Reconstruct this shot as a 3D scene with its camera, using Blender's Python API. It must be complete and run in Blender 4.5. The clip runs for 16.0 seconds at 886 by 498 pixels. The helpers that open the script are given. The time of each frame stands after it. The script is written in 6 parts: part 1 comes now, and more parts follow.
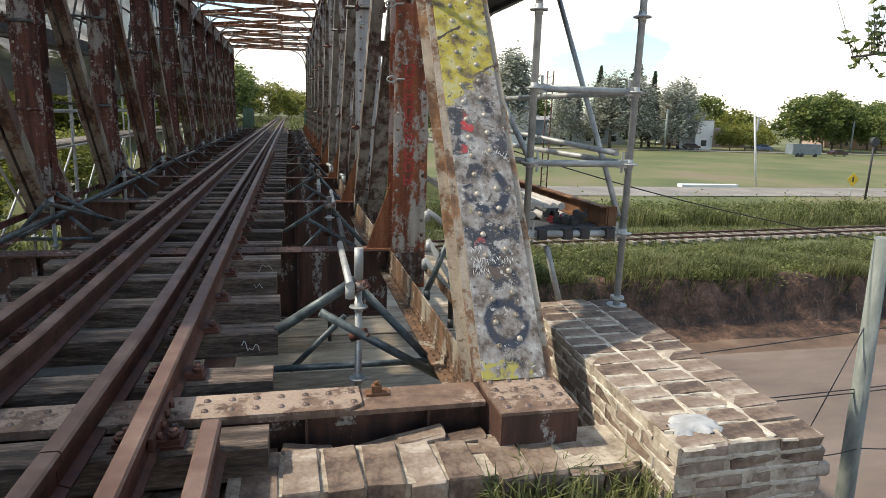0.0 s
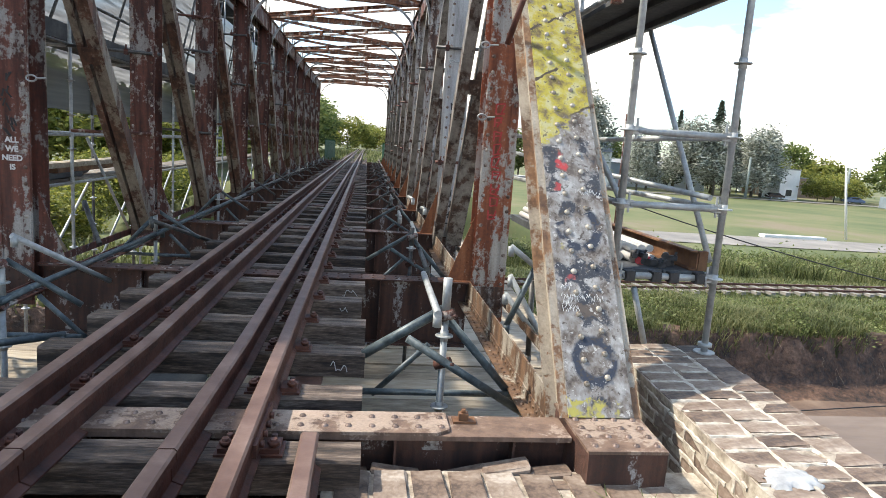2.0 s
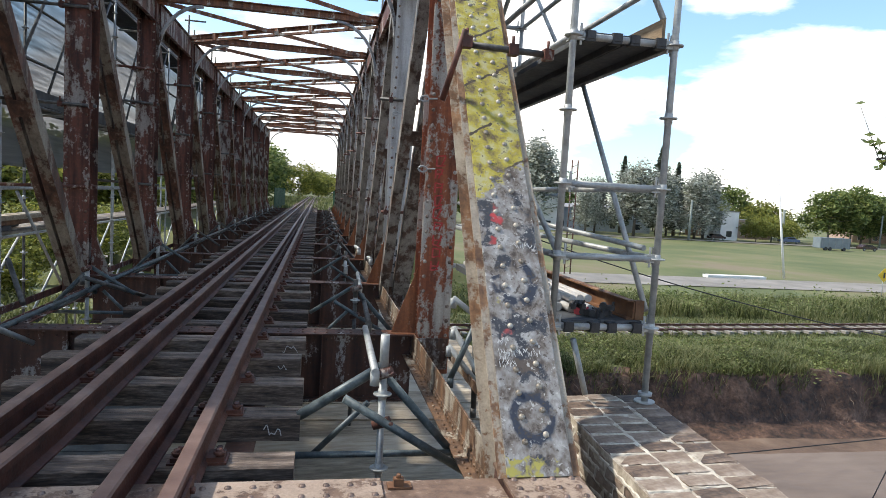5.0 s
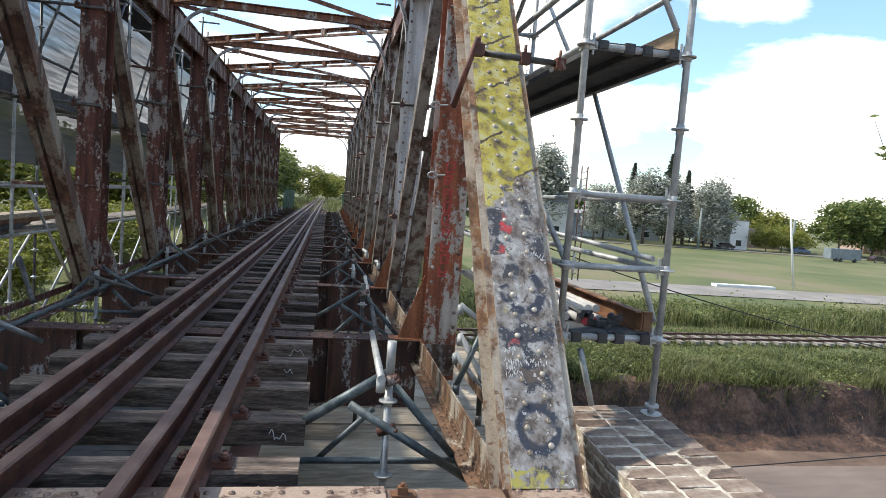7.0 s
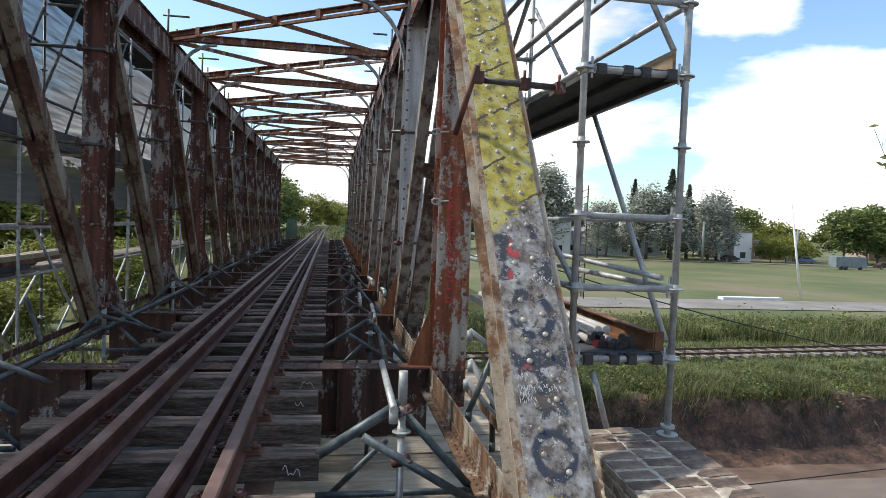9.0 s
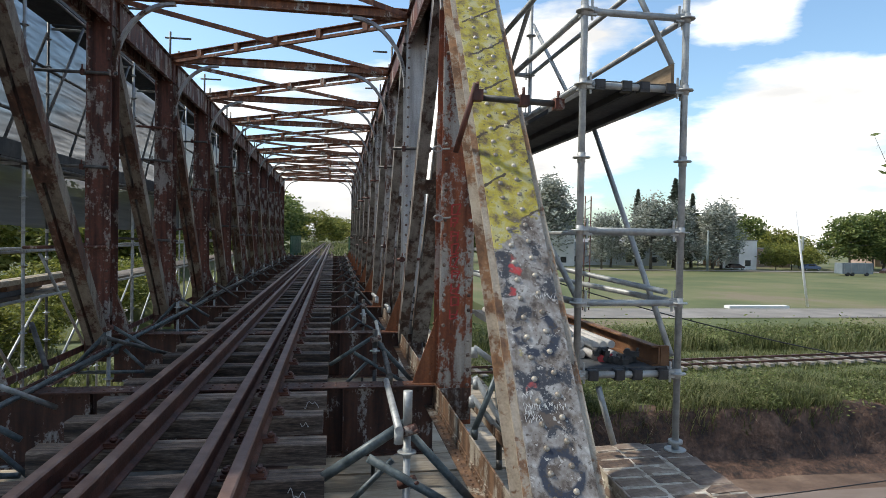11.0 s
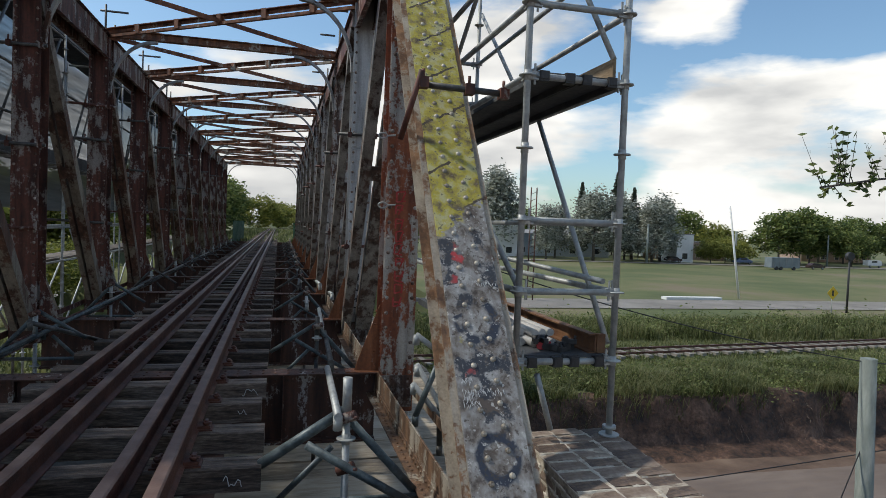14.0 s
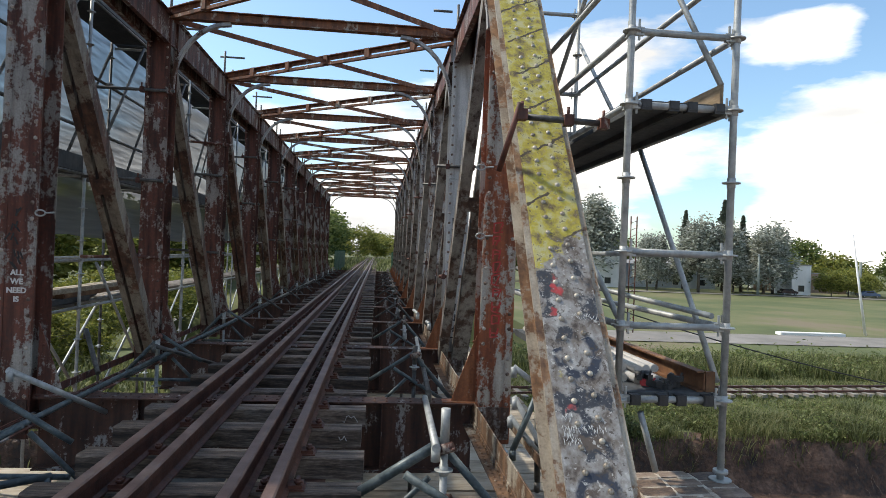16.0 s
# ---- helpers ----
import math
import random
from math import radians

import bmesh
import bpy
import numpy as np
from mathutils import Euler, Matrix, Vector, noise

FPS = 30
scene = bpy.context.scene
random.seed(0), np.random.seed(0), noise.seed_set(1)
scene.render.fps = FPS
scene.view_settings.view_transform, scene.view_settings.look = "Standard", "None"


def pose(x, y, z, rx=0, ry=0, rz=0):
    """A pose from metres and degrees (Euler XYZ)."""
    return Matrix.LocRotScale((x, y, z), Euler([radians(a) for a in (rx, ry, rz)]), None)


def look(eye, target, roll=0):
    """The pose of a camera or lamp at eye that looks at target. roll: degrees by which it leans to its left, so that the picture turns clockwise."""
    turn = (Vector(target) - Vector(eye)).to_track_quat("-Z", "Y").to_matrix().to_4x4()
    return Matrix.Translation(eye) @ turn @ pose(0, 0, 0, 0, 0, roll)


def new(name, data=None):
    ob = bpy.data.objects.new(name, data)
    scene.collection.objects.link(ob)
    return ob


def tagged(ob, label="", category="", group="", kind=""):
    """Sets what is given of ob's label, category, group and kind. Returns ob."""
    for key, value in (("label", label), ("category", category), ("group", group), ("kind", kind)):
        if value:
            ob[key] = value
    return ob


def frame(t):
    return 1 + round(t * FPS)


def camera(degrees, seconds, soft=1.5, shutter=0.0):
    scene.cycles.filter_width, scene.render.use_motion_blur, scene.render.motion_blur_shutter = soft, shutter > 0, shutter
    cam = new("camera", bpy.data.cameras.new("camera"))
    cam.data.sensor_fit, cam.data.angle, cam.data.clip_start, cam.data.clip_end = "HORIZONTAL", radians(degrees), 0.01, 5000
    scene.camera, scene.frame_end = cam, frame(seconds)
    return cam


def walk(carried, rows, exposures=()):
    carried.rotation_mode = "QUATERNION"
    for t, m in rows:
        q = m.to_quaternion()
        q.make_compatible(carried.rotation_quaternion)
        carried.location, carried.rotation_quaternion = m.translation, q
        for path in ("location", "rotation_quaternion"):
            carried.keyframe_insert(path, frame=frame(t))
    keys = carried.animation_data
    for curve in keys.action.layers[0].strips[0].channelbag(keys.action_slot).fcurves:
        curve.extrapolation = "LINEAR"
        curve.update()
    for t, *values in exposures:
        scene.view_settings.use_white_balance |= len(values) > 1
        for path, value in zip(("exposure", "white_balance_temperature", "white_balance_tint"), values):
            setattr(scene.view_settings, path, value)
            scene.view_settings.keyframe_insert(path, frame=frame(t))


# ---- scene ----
cam = camera(69.0, 16.0, soft=0.65)
PATH = [
    (0, (1.145, 0.393, 1.264), (1.601, 2.297, 0.854), 1.9),
    (0.5, (1.105, 0.35, 1.291), (1.421, 2.315, 1.094), 4.3),
    (1, (1.019, 0.326, 1.274), (1.294, 2.295, 1.055), 4.2),
    (1.5, (0.998, 0.33, 1.24), (1.326, 2.281, 0.947), 4.6),
    (2, (0.989, 0.329, 1.249), (1.238, 2.289, 0.939), 4.0),
    (2.5, (1.025, 0.339, 1.277), (1.205, 2.313, 1.01), 4.0),
    (3, (1.04, 0.353, 1.275), (1.255, 2.329, 1.056), 3.3),
    (3.5, (1.087, 0.366, 1.304), (1.394, 2.332, 1.099), 3.8),
    (3.7, (1.105, 0.372, 1.308), (1.483, 2.324, 1.102), 3.8),
    (5.8, (1.096, 0.363, 1.323), (1.476, 2.322, 1.18), 3.2),
    (6, (1.092, 0.37, 1.337), (1.404, 2.338, 1.169), 3.1),
    (6.5, (1.094, 0.373, 1.329), (1.331, 2.352, 1.161), 2.6),
    (7, (1.098, 0.373, 1.338), (1.458, 2.335, 1.186), 4.4),
    (7.5, (1.055, 0.33, 1.339), (1.381, 2.293, 1.147), 1.9),
    (8, (1.083, 0.371, 1.375), (1.465, 2.328, 1.228), 2.8),
    (8.5, (1.074, 0.36, 1.374), (1.463, 2.321, 1.298), 4.1),
    (8.7, (1.071, 0.381, 1.364), (1.425, 2.348, 1.284), 2.8),
    (10.8, (1.078, 0.368, 1.388), (1.411, 2.339, 1.323), 1.1),
    (11, (1.083, 0.382, 1.395), (1.416, 2.354, 1.356), 1.1),
    (11.5, (1.081, 0.387, 1.391), (1.444, 2.351, 1.288), 1.8),
    (12, (1.078, 0.375, 1.384), (1.441, 2.339, 1.274), 1.1),
    (12.5, (1.072, 0.371, 1.383), (1.406, 2.34, 1.269), 0.8),
    (13, (1.084, 0.375, 1.382), (1.428, 2.342, 1.282), 0.9),
    (13.5, (1.111, 0.349, 1.385), (1.599, 2.289, 1.344), 3.0),
    (14, (1.11, 0.376, 1.385), (1.605, 2.313, 1.316), 2.2),
    (14.5, (1.091, 0.361, 1.386), (1.508, 2.316, 1.321), 2.0),
    (15, (1.094, 0.366, 1.383), (1.509, 2.319, 1.279), 2.1),
    (15.5, (1.088, 0.37, 1.385), (1.395, 2.344, 1.297), 1.5),
    (16, (1.089, 0.37, 1.397), (1.29, 2.36, 1.408), 2.3),
]
EXPOSURES = [(0, 0.27, 7450, 10), (0.5, 0.50, 7150, 10), (3.0, 0.80, 6950, 10), (3.5, 0.73, 6900, 10), (6.0, 0.19, 6750, 10), (7.0, 0.42, 6800, 10), (8.5, 0.17, 6750, 10), (11, -0.03, 6750, 9), (12.5, 0.06, 6750, 9), (13.0, 0.06, 6750, 9), (13.5, -0.20, 6800, 9), (14.0, -0.58, 6600, 8), (14.5, -0.50, 6650, 8), (15.2, -0.18, 6750, 9), (16, 0.02, 6850, 9)]
walk(cam, [(t, look(eye, target, roll)) for t, eye, target, roll in PATH], EXPOSURES)

# ---- sky and sun ----
SUN_DIR = Vector((-0.62, 0.20, 0.76)).normalized()
world = bpy.data.worlds.new("sky")
scene.world = world
world.use_nodes = True
wn, wl = world.node_tree.nodes, world.node_tree.links
wn.clear()
w_out = wn.new("ShaderNodeOutputWorld")
w_bg = wn.new("ShaderNodeBackground")
w_sky = wn.new("ShaderNodeTexSky")
w_sky.sky_type, w_sky.sun_disc = "NISHITA", False
w_sky.sun_elevation = math.asin(SUN_DIR.z)
w_sky.sun_rotation = math.atan2(SUN_DIR.x, SUN_DIR.y)
w_sky.air_density, w_sky.dust_density, w_sky.ozone_density = 1.0, 1.2, 1.5
w_tc = wn.new("ShaderNodeTexCoord")
w_map = wn.new("ShaderNodeMapping")
w_map.inputs["Scale"].default_value = (1.0, 1.0, 3.2)
w_map.inputs["Location"].default_value = (3.1, 1.3, 0.6)
w_noise = wn.new("ShaderNodeTexNoise")
w_noise.inputs["Scale"].default_value, w_noise.inputs["Detail"].default_value = 1.9, 10.0
w_noise.inputs["Roughness"].default_value = 0.55
w_ramp = wn.new("ShaderNodeValToRGB")
w_ramp.color_ramp.elements[0].position, w_ramp.color_ramp.elements[1].position = 0.465, 0.55
w_shade = wn.new("ShaderNodeValToRGB")
w_shade.color_ramp.elements[0].color, w_shade.color_ramp.elements[1].color = (13.2, 13.0, 12.7, 1), (7.8, 7.9, 8.1, 1)
w_shade.color_ramp.elements[0].position, w_shade.color_ramp.elements[1].position = 0.43, 0.61
w_billow = wn.new("ShaderNodeTexNoise")
w_billow.inputs["Scale"].default_value, w_billow.inputs["Detail"].default_value = 3.4, 6.0
w_mix = wn.new("ShaderNodeMix")
w_mix.data_type = "RGBA"
wl.new(w_tc.outputs["Generated"], w_map.inputs["Vector"])
wl.new(w_map.outputs["Vector"], w_noise.inputs["Vector"])
w_sep, w_low = wn.new("ShaderNodeSeparateXYZ"), wn.new("ShaderNodeMapRange")     # more cloud low over the horizon
w_low.inputs["From Min"].default_value, w_low.inputs["From Max"].default_value = 0.0, 0.55
w_low.inputs["To Min"].default_value, w_low.inputs["To Max"].default_value = 0.085, -0.15
w_sum = wn.new("ShaderNodeMath")
wl.new(w_tc.outputs["Generated"], w_sep.inputs[0])
wl.new(w_sep.outputs["Z"], w_low.inputs["Value"])
wl.new(w_low.outputs["Result"], w_sum.inputs[0])
wl.new(w_noise.outputs["Fac"], w_sum.inputs[1])
# large cloud banks and clearings: (azimuth from +y, elevation, reach, amount)
# the last bank, overhead and out of view, is added to whiten the skylight
for az, el, reach, amount in ((46, 17, 0.17, -0.26), (33, 17.5, 0.11, 0.16), (37, 9, 0.17, 0.15), (56, 10, 0.20, 0.14), (25, 13, 0.10, -0.14), (46, 3.6, 0.26, -0.20), (26, 4, 0.20, -0.16), (-6, 24, 0.50, -0.30), (14, 26, 0.25, -0.14), (2, 6, 0.20, 0.12), (0, 90, 0.95, 0.20)):
    at = Vector((math.sin(radians(az)) * math.cos(radians(el)), math.cos(radians(az)) * math.cos(radians(el)), math.sin(radians(el))))
    w_off, w_flat, w_len, w_map2, w_add = wn.new("ShaderNodeVectorMath"), wn.new("ShaderNodeVectorMath"), wn.new("ShaderNodeVectorMath"), wn.new("ShaderNodeMapRange"), wn.new("ShaderNodeMath")
    w_off.operation, w_flat.operation, w_len.operation = "SUBTRACT", "MULTIPLY", "LENGTH"
    w_off.inputs[1].default_value, w_flat.inputs[1].default_value = at, (1.0, 1.0, 2.0)
    w_map2.interpolation_type = "SMOOTHSTEP"
    w_map2.inputs["From Min"].default_value, w_map2.inputs["From Max"].default_value = 0.0, reach
    w_map2.inputs["To Min"].default_value, w_map2.inputs["To Max"].default_value = amount, 0.0
    wl.new(w_tc.outputs["Generated"], w_off.inputs[0])
    wl.new(w_off.outputs["Vector"], w_flat.inputs[0])
    wl.new(w_flat.outputs["Vector"], w_len.inputs[0])
    wl.new(w_len.outputs["Value"], w_map2.inputs["Value"])
    wl.new(w_sum.outputs[0], w_add.inputs[0])
    wl.new(w_map2.outputs["Result"], w_add.inputs[1])
    w_sum = w_add
wl.new(w_sum.outputs[0], w_ramp.inputs["Fac"])
wl.new(w_map.outputs["Vector"], w_billow.inputs["Vector"])
wl.new(w_billow.outputs["Fac"], w_shade.inputs["Fac"])
wl.new(w_ramp.outputs["Color"], w_mix.inputs["Factor"])
w_blue = wn.new("ShaderNodeMix")
w_blue.data_type, w_blue.blend_type = "RGBA", "MULTIPLY"
w_blue.inputs["Factor"].default_value = 1.0
w_blue.inputs["B"].default_value = (1.6, 1.86, 1.95, 1)
wl.new(w_sky.outputs["Color"], w_blue.inputs["A"])
wl.new(w_blue.outputs["Result"], w_mix.inputs["A"])
wl.new(w_shade.outputs["Color"], w_mix.inputs["B"])
wl.new(w_mix.outputs["Result"], w_bg.inputs["Color"])
wl.new(w_bg.outputs["Background"], w_out.inputs["Surface"])
w_bg.inputs["Strength"].default_value = 0.12
sun = new("sun", bpy.data.lights.new("sun", "SUN"))
sun.data.energy, sun.data.angle, sun.data.color = 4.2, radians(1.5), (1.0, 0.95, 0.87)
sun.matrix_world = look((0, 0, 60), Vector((0, 0, 60)) - SUN_DIR)


# ---- materials ----
def material(name, stops, scale=4.0, rough=(0.6, 0.85), metal=0.0, bump=0.3, stretch=(1, 1, 1), fine=40.0, island=0.0, per_object=0.0, grain=0.25, bump_dist=0.01):
    """Two scales of noise choose among the stops [(position, colour)]; fine grain gives relief and roughness."""
    m = bpy.data.materials.new(name)
    m.use_nodes = True
    n, l = m.node_tree.nodes, m.node_tree.links
    b = n["Principled BSDF"]
    tc, mp = n.new("ShaderNodeTexCoord"), n.new("ShaderNodeMapping")
    mp.inputs["Scale"].default_value = stretch
    l.new(tc.outputs["Object"], mp.inputs["Vector"])
    big, small = n.new("ShaderNodeTexNoise"), n.new("ShaderNodeTexNoise")
    big.inputs["Scale"].default_value, big.inputs["Detail"].default_value, big.inputs["Roughness"].default_value = scale, 8.0, 0.62
    small.inputs["Scale"].default_value, small.inputs["Detail"].default_value = fine, 5.0
    l.new(mp.outputs["Vector"], big.inputs["Vector"])
    l.new(mp.outputs["Vector"], small.inputs["Vector"])
    add = n.new("ShaderNodeMath")
    add.operation = "MULTIPLY_ADD"
    l.new(small.outputs["Fac"], add.inputs[0])
    add.inputs[1].default_value = grain
    sub = n.new("ShaderNodeMath")
    sub.operation = "SUBTRACT"
    l.new(big.outputs["Fac"], sub.inputs[0])
    sub.inputs[1].default_value = grain * 0.5
    l.new(sub.outputs[0], add.inputs[2])
    fac = add.outputs[0]
    if island or per_object:
        src = n.new("ShaderNodeNewGeometry").outputs["Random Per Island"] if island else n.new("ShaderNodeObjectInfo").outputs["Random"]
        k = n.new("ShaderNodeMath")
        k.operation = "MULTIPLY_ADD"
        l.new(src, k.inputs[0])
        amount = island or per_object
        k.inputs[1].default_value = amount
        s2 = n.new("ShaderNodeMath")
        s2.operation = "SUBTRACT"
        l.new(fac, s2.inputs[0])
        s2.inputs[1].default_value = amount * 0.5
        l.new(s2.outputs[0], k.inputs[2])
        fac = k.outputs[0]
    ramp = n.new("ShaderNodeValToRGB")
    e = ramp.color_ramp.elements
    e[0].position, e[0].color = stops[0][0], (*stops[0][1], 1)
    e[1].position, e[1].color = stops[-1][0], (*stops[-1][1], 1)
    for p, c in stops[1:-1]:
        e.new(p).color = (*c, 1)
    l.new(fac, ramp.inputs["Fac"])
    l.new(ramp.outputs["Color"], b.inputs["Base Color"])
    rr = n.new("ShaderNodeMapRange")
    l.new(small.outputs["Fac"], rr.inputs["Value"])
    rr.inputs["From Min"].default_value, rr.inputs["From Max"].default_value = 0.3, 0.7
    rr.inputs["To Min"].default_value, rr.inputs["To Max"].default_value = rough
    l.new(rr.outputs["Result"], b.inputs["Roughness"])
    b.inputs["Metallic"].default_value = metal
    if bump:
        bp = n.new("ShaderNodeBump")
        bp.inputs["Strength"].default_value, bp.inputs["Distance"].default_value = bump, bump_dist
        l.new(fac, bp.inputs["Height"])
        l.new(bp.outputs["Normal"], b.inputs["Normal"])
    return m




def flaked(name, rust, paint, cover, scale=2.6, streak=0.6, rough=(0.55, 0.85), below=0.0, edge=0.05):
    """Paint flaking off rusted steel: ragged patches, run-down streaks, chips and pits. rust, paint: (dark, light); cover: how much paint is left; below: how much more is left towards the foot."""
    m = bpy.data.materials.new(name)
    m.use_nodes = True
    n, l = m.node_tree.nodes, m.node_tree.links
    b = n["Principled BSDF"]
    tc = n.new("ShaderNodeTexCoord")

    def tex(sc, detail, rg, stretch=None):
        k = n.new("ShaderNodeTexNoise")
        k.inputs["Scale"].default_value, k.inputs["Detail"].default_value, k.inputs["Roughness"].default_value = sc, detail, rg
        src = tc.outputs["Object"]
        if stretch:
            mp = n.new("ShaderNodeMapping")
            mp.inputs["Scale"].default_value = stretch
            l.new(src, mp.inputs["Vector"])
            src = mp.outputs["Vector"]
        l.new(src, k.inputs["Vector"])
        return k.outputs["Fac"]

    def calc(op, a, c, d=0.0):
        k = n.new("ShaderNodeMath")
        k.operation = op
        for i, v in enumerate((a, c, d)):
            if isinstance(v, (int, float)):
                k.inputs[i].default_value = v
            else:
                l.new(v, k.inputs[i])
        return k.outputs[0]

    def ramp(v, lo, hi, c0, c1):
        k = n.new("ShaderNodeValToRGB")
        e = k.color_ramp.elements
        e[0].position, e[0].color, e[1].position, e[1].color = lo, (*c0, 1), hi, (*c1, 1)
        l.new(v, k.inputs["Fac"])
        return k.outputs["Color"]

    patch, chips, runs, pits = tex(scale, 7.0, 0.62, (1, 1, 0.45)), tex(24.0, 8.0, 0.72), tex(9.0, 4.0, 0.6, (1, 1, 0.10)), tex(70.0, 4.0, 0.6)
    lone = n.new("ShaderNodeObjectInfo").outputs["Random"]
    v = calc("ADD", calc("MULTIPLY_ADD", chips, 0.42, -0.21), patch)
    v = calc("ADD", v, calc("MULTIPLY_ADD", runs, 0.30, -0.15))
    v = calc("ADD", v, calc("MULTIPLY_ADD", lone, 0.10, -0.05))
    if below:
        sep, fade = n.new("ShaderNodeSeparateXYZ"), n.new("ShaderNodeMapRange")
        l.new(tc.outputs["Object"], sep.inputs[0])
        l.new(sep.outputs["Z"], fade.inputs["Value"])
        fade.inputs["From Min"].default_value, fade.inputs["From Max"].default_value = 1.2, 1.9
        fade.inputs["To Min"].default_value, fade.inputs["To Max"].default_value = below, 0.0
        v = calc("ADD", v, fade.outputs["Result"])
    mask = n.new("ShaderNodeMapRange")
    l.new(v, mask.inputs["Value"])
    mask.inputs["From Min"].default_value, mask.inputs["From Max"].default_value = 0.5 + (0.5 - cover) * 0.42 - edge / 2, 0.5 + (0.5 - cover) * 0.42 + edge / 2
    mask = mask.outputs["Result"]
    mx = n.new("ShaderNodeMix")
    mx.data_type = "RGBA"
    l.new(mask, mx.inputs["Factor"])
    l.new(ramp(calc("MULTIPLY_ADD", runs, 0.5, calc("MULTIPLY", chips, 0.5)), 0.34, 0.62, *rust), mx.inputs["A"])
    l.new(ramp(calc("MULTIPLY_ADD", pits, 0.4, calc("MULTIPLY", patch, 0.6)), 0.36, 0.62, *paint), mx.inputs["B"])
    wash = n.new("ShaderNodeMix")
    wash.data_type, wash.blend_type = "RGBA", "MULTIPLY"
    wash.inputs["Factor"].default_value = streak
    l.new(mx.outputs["Result"], wash.inputs["A"])
    l.new(ramp(runs, 0.36, 0.58, (0.30, 0.26, 0.24), (1.0, 1.0, 1.0)), wash.inputs["B"])
    l.new(wash.outputs["Result"], b.inputs["Base Color"])
    rr = n.new("ShaderNodeMapRange")
    l.new(chips, rr.inputs["Value"])
    rr.inputs["From Min"].default_value, rr.inputs["From Max"].default_value = 0.3, 0.7
    rr.inputs["To Min"].default_value, rr.inputs["To Max"].default_value = rough
    l.new(rr.outputs["Result"], b.inputs["Roughness"])
    bp = n.new("ShaderNodeBump")
    bp.inputs["Strength"].default_value, bp.inputs["Distance"].default_value = 0.55, 0.006
    l.new(calc("ADD", calc("MULTIPLY", mask, 0.35), calc("ADD", chips, calc("MULTIPLY", pits, 0.5))), bp.inputs["Height"])
    l.new(bp.outputs["Normal"], b.inputs["Normal"])
    return m


M_truss = flaked("weathered_truss_paint", ((0.050, 0.027, 0.020), (0.19, 0.095, 0.062)), ((0.23, 0.21, 0.19), (0.48, 0.46, 0.435)), 0.60, 5.5, 0.6, edge=0.09)
M_diag_right = flaked("dull_grey_brown_steel", ((0.035, 0.022, 0.017), (0.13, 0.072, 0.050)), ((0.14, 0.122, 0.105), (0.31, 0.29, 0.26)), 0.66, 4.5, 0.55, edge=0.09)
M_truss_dark = flaked("dark_rusted_steel", ((0.034, 0.015, 0.011), (0.175, 0.062, 0.042)), ((0.17, 0.135, 0.115), (0.37, 0.335, 0.305)), 0.32, 4.5, 0.6)
M_diag_left = flaked("dull_brown_painted_steel", ((0.030, 0.017, 0.013), (0.145, 0.066, 0.044)), ((0.12, 0.098, 0.076), (0.27, 0.24, 0.20)), 0.50, 2.2)
M_grey_col = flaked("flaking_grey_paint", ((0.05, 0.025, 0.018), (0.20, 0.095, 0.055)), ((0.30, 0.295, 0.285), (0.52, 0.52, 0.51)), 0.78, 3.0, 0.5)
M_red_rust = flaked("red_brown_rust", ((0.12, 0.034, 0.018), (0.36, 0.11, 0.045)), ((0.28, 0.235, 0.195), (0.48, 0.44, 0.39)), 0.22, 4.2, 0.45, below=0.06)
M_gusset = flaked("orange_rust_plate", ((0.11, 0.038, 0.018), (0.36, 0.135, 0.055)), ((0.25, 0.20, 0.16), (0.42, 0.37, 0.31)), 0.14, 5.0, 0.4)
M_red_dark = flaked("dark_red_rust", ((0.045, 0.018, 0.013), (0.175, 0.060, 0.040)), ((0.18, 0.155, 0.135), (0.36, 0.34, 0.315)), 0.30, 4.0, 0.55)
M_girder = material("dark_painted_girder", [(0.30, (0.025, 0.017, 0.014)), (0.50, (0.07, 0.033, 0.024)), (0.62, (0.11, 0.055, 0.038)), (0.75, (0.16, 0.13, 0.11))], 5.0, fine=40, bump=0.35)
M_girder_old = flaked("black_web_with_flakes", ((0.022, 0.012, 0.010), (0.11, 0.048, 0.032)), ((0.12, 0.10, 0.09), (0.38, 0.36, 0.34)), 0.16, 6.0, 0.4)
M_plate = flaked("brown_riveted_plate", ((0.075, 0.043, 0.030), (0.21, 0.135, 0.095)), ((0.19, 0.135, 0.10), (0.36, 0.275, 0.215)), 0.42, 3.0, 0.15)
M_rail = material("rusty_rail_steel", [(0.30, (0.028, 0.009, 0.006)), (0.50, (0.078, 0.026, 0.016)), (0.70, (0.135, 0.052, 0.034))], 6.0, rough=(0.5, 0.72), metal=0.05, fine=70, bump=0.2)
M_railhead = material("worn_rail_head", [(0.30, (0.080, 0.040, 0.029)), (0.50, (0.138, 0.080, 0.061)), (0.70, (0.22, 0.148, 0.120))], 3.0, rough=(0.45, 0.62), metal=0.05, fine=80, bump=0.1)
M_sleeper = material("weathered_grey_timber", [(0.30, (0.016, 0.011, 0.008)), (0.42, (0.050, 0.034, 0.025)), (0.54, (0.118, 0.086, 0.066)), (0.70, (0.27, 0.215, 0.172))], 2.2, stretch=(1, 7, 7), grain=0.5, fine=16, bump=0.7, per_object=0.22)
M_galv = material("galvanised_tube", [(0.30, (0.23, 0.24, 0.235)), (0.50, (0.35, 0.362, 0.355)), (0.70, (0.47, 0.48, 0.47))], 9.0, rough=(0.4, 0.6), metal=0.3, fine=60, bump=0.1)
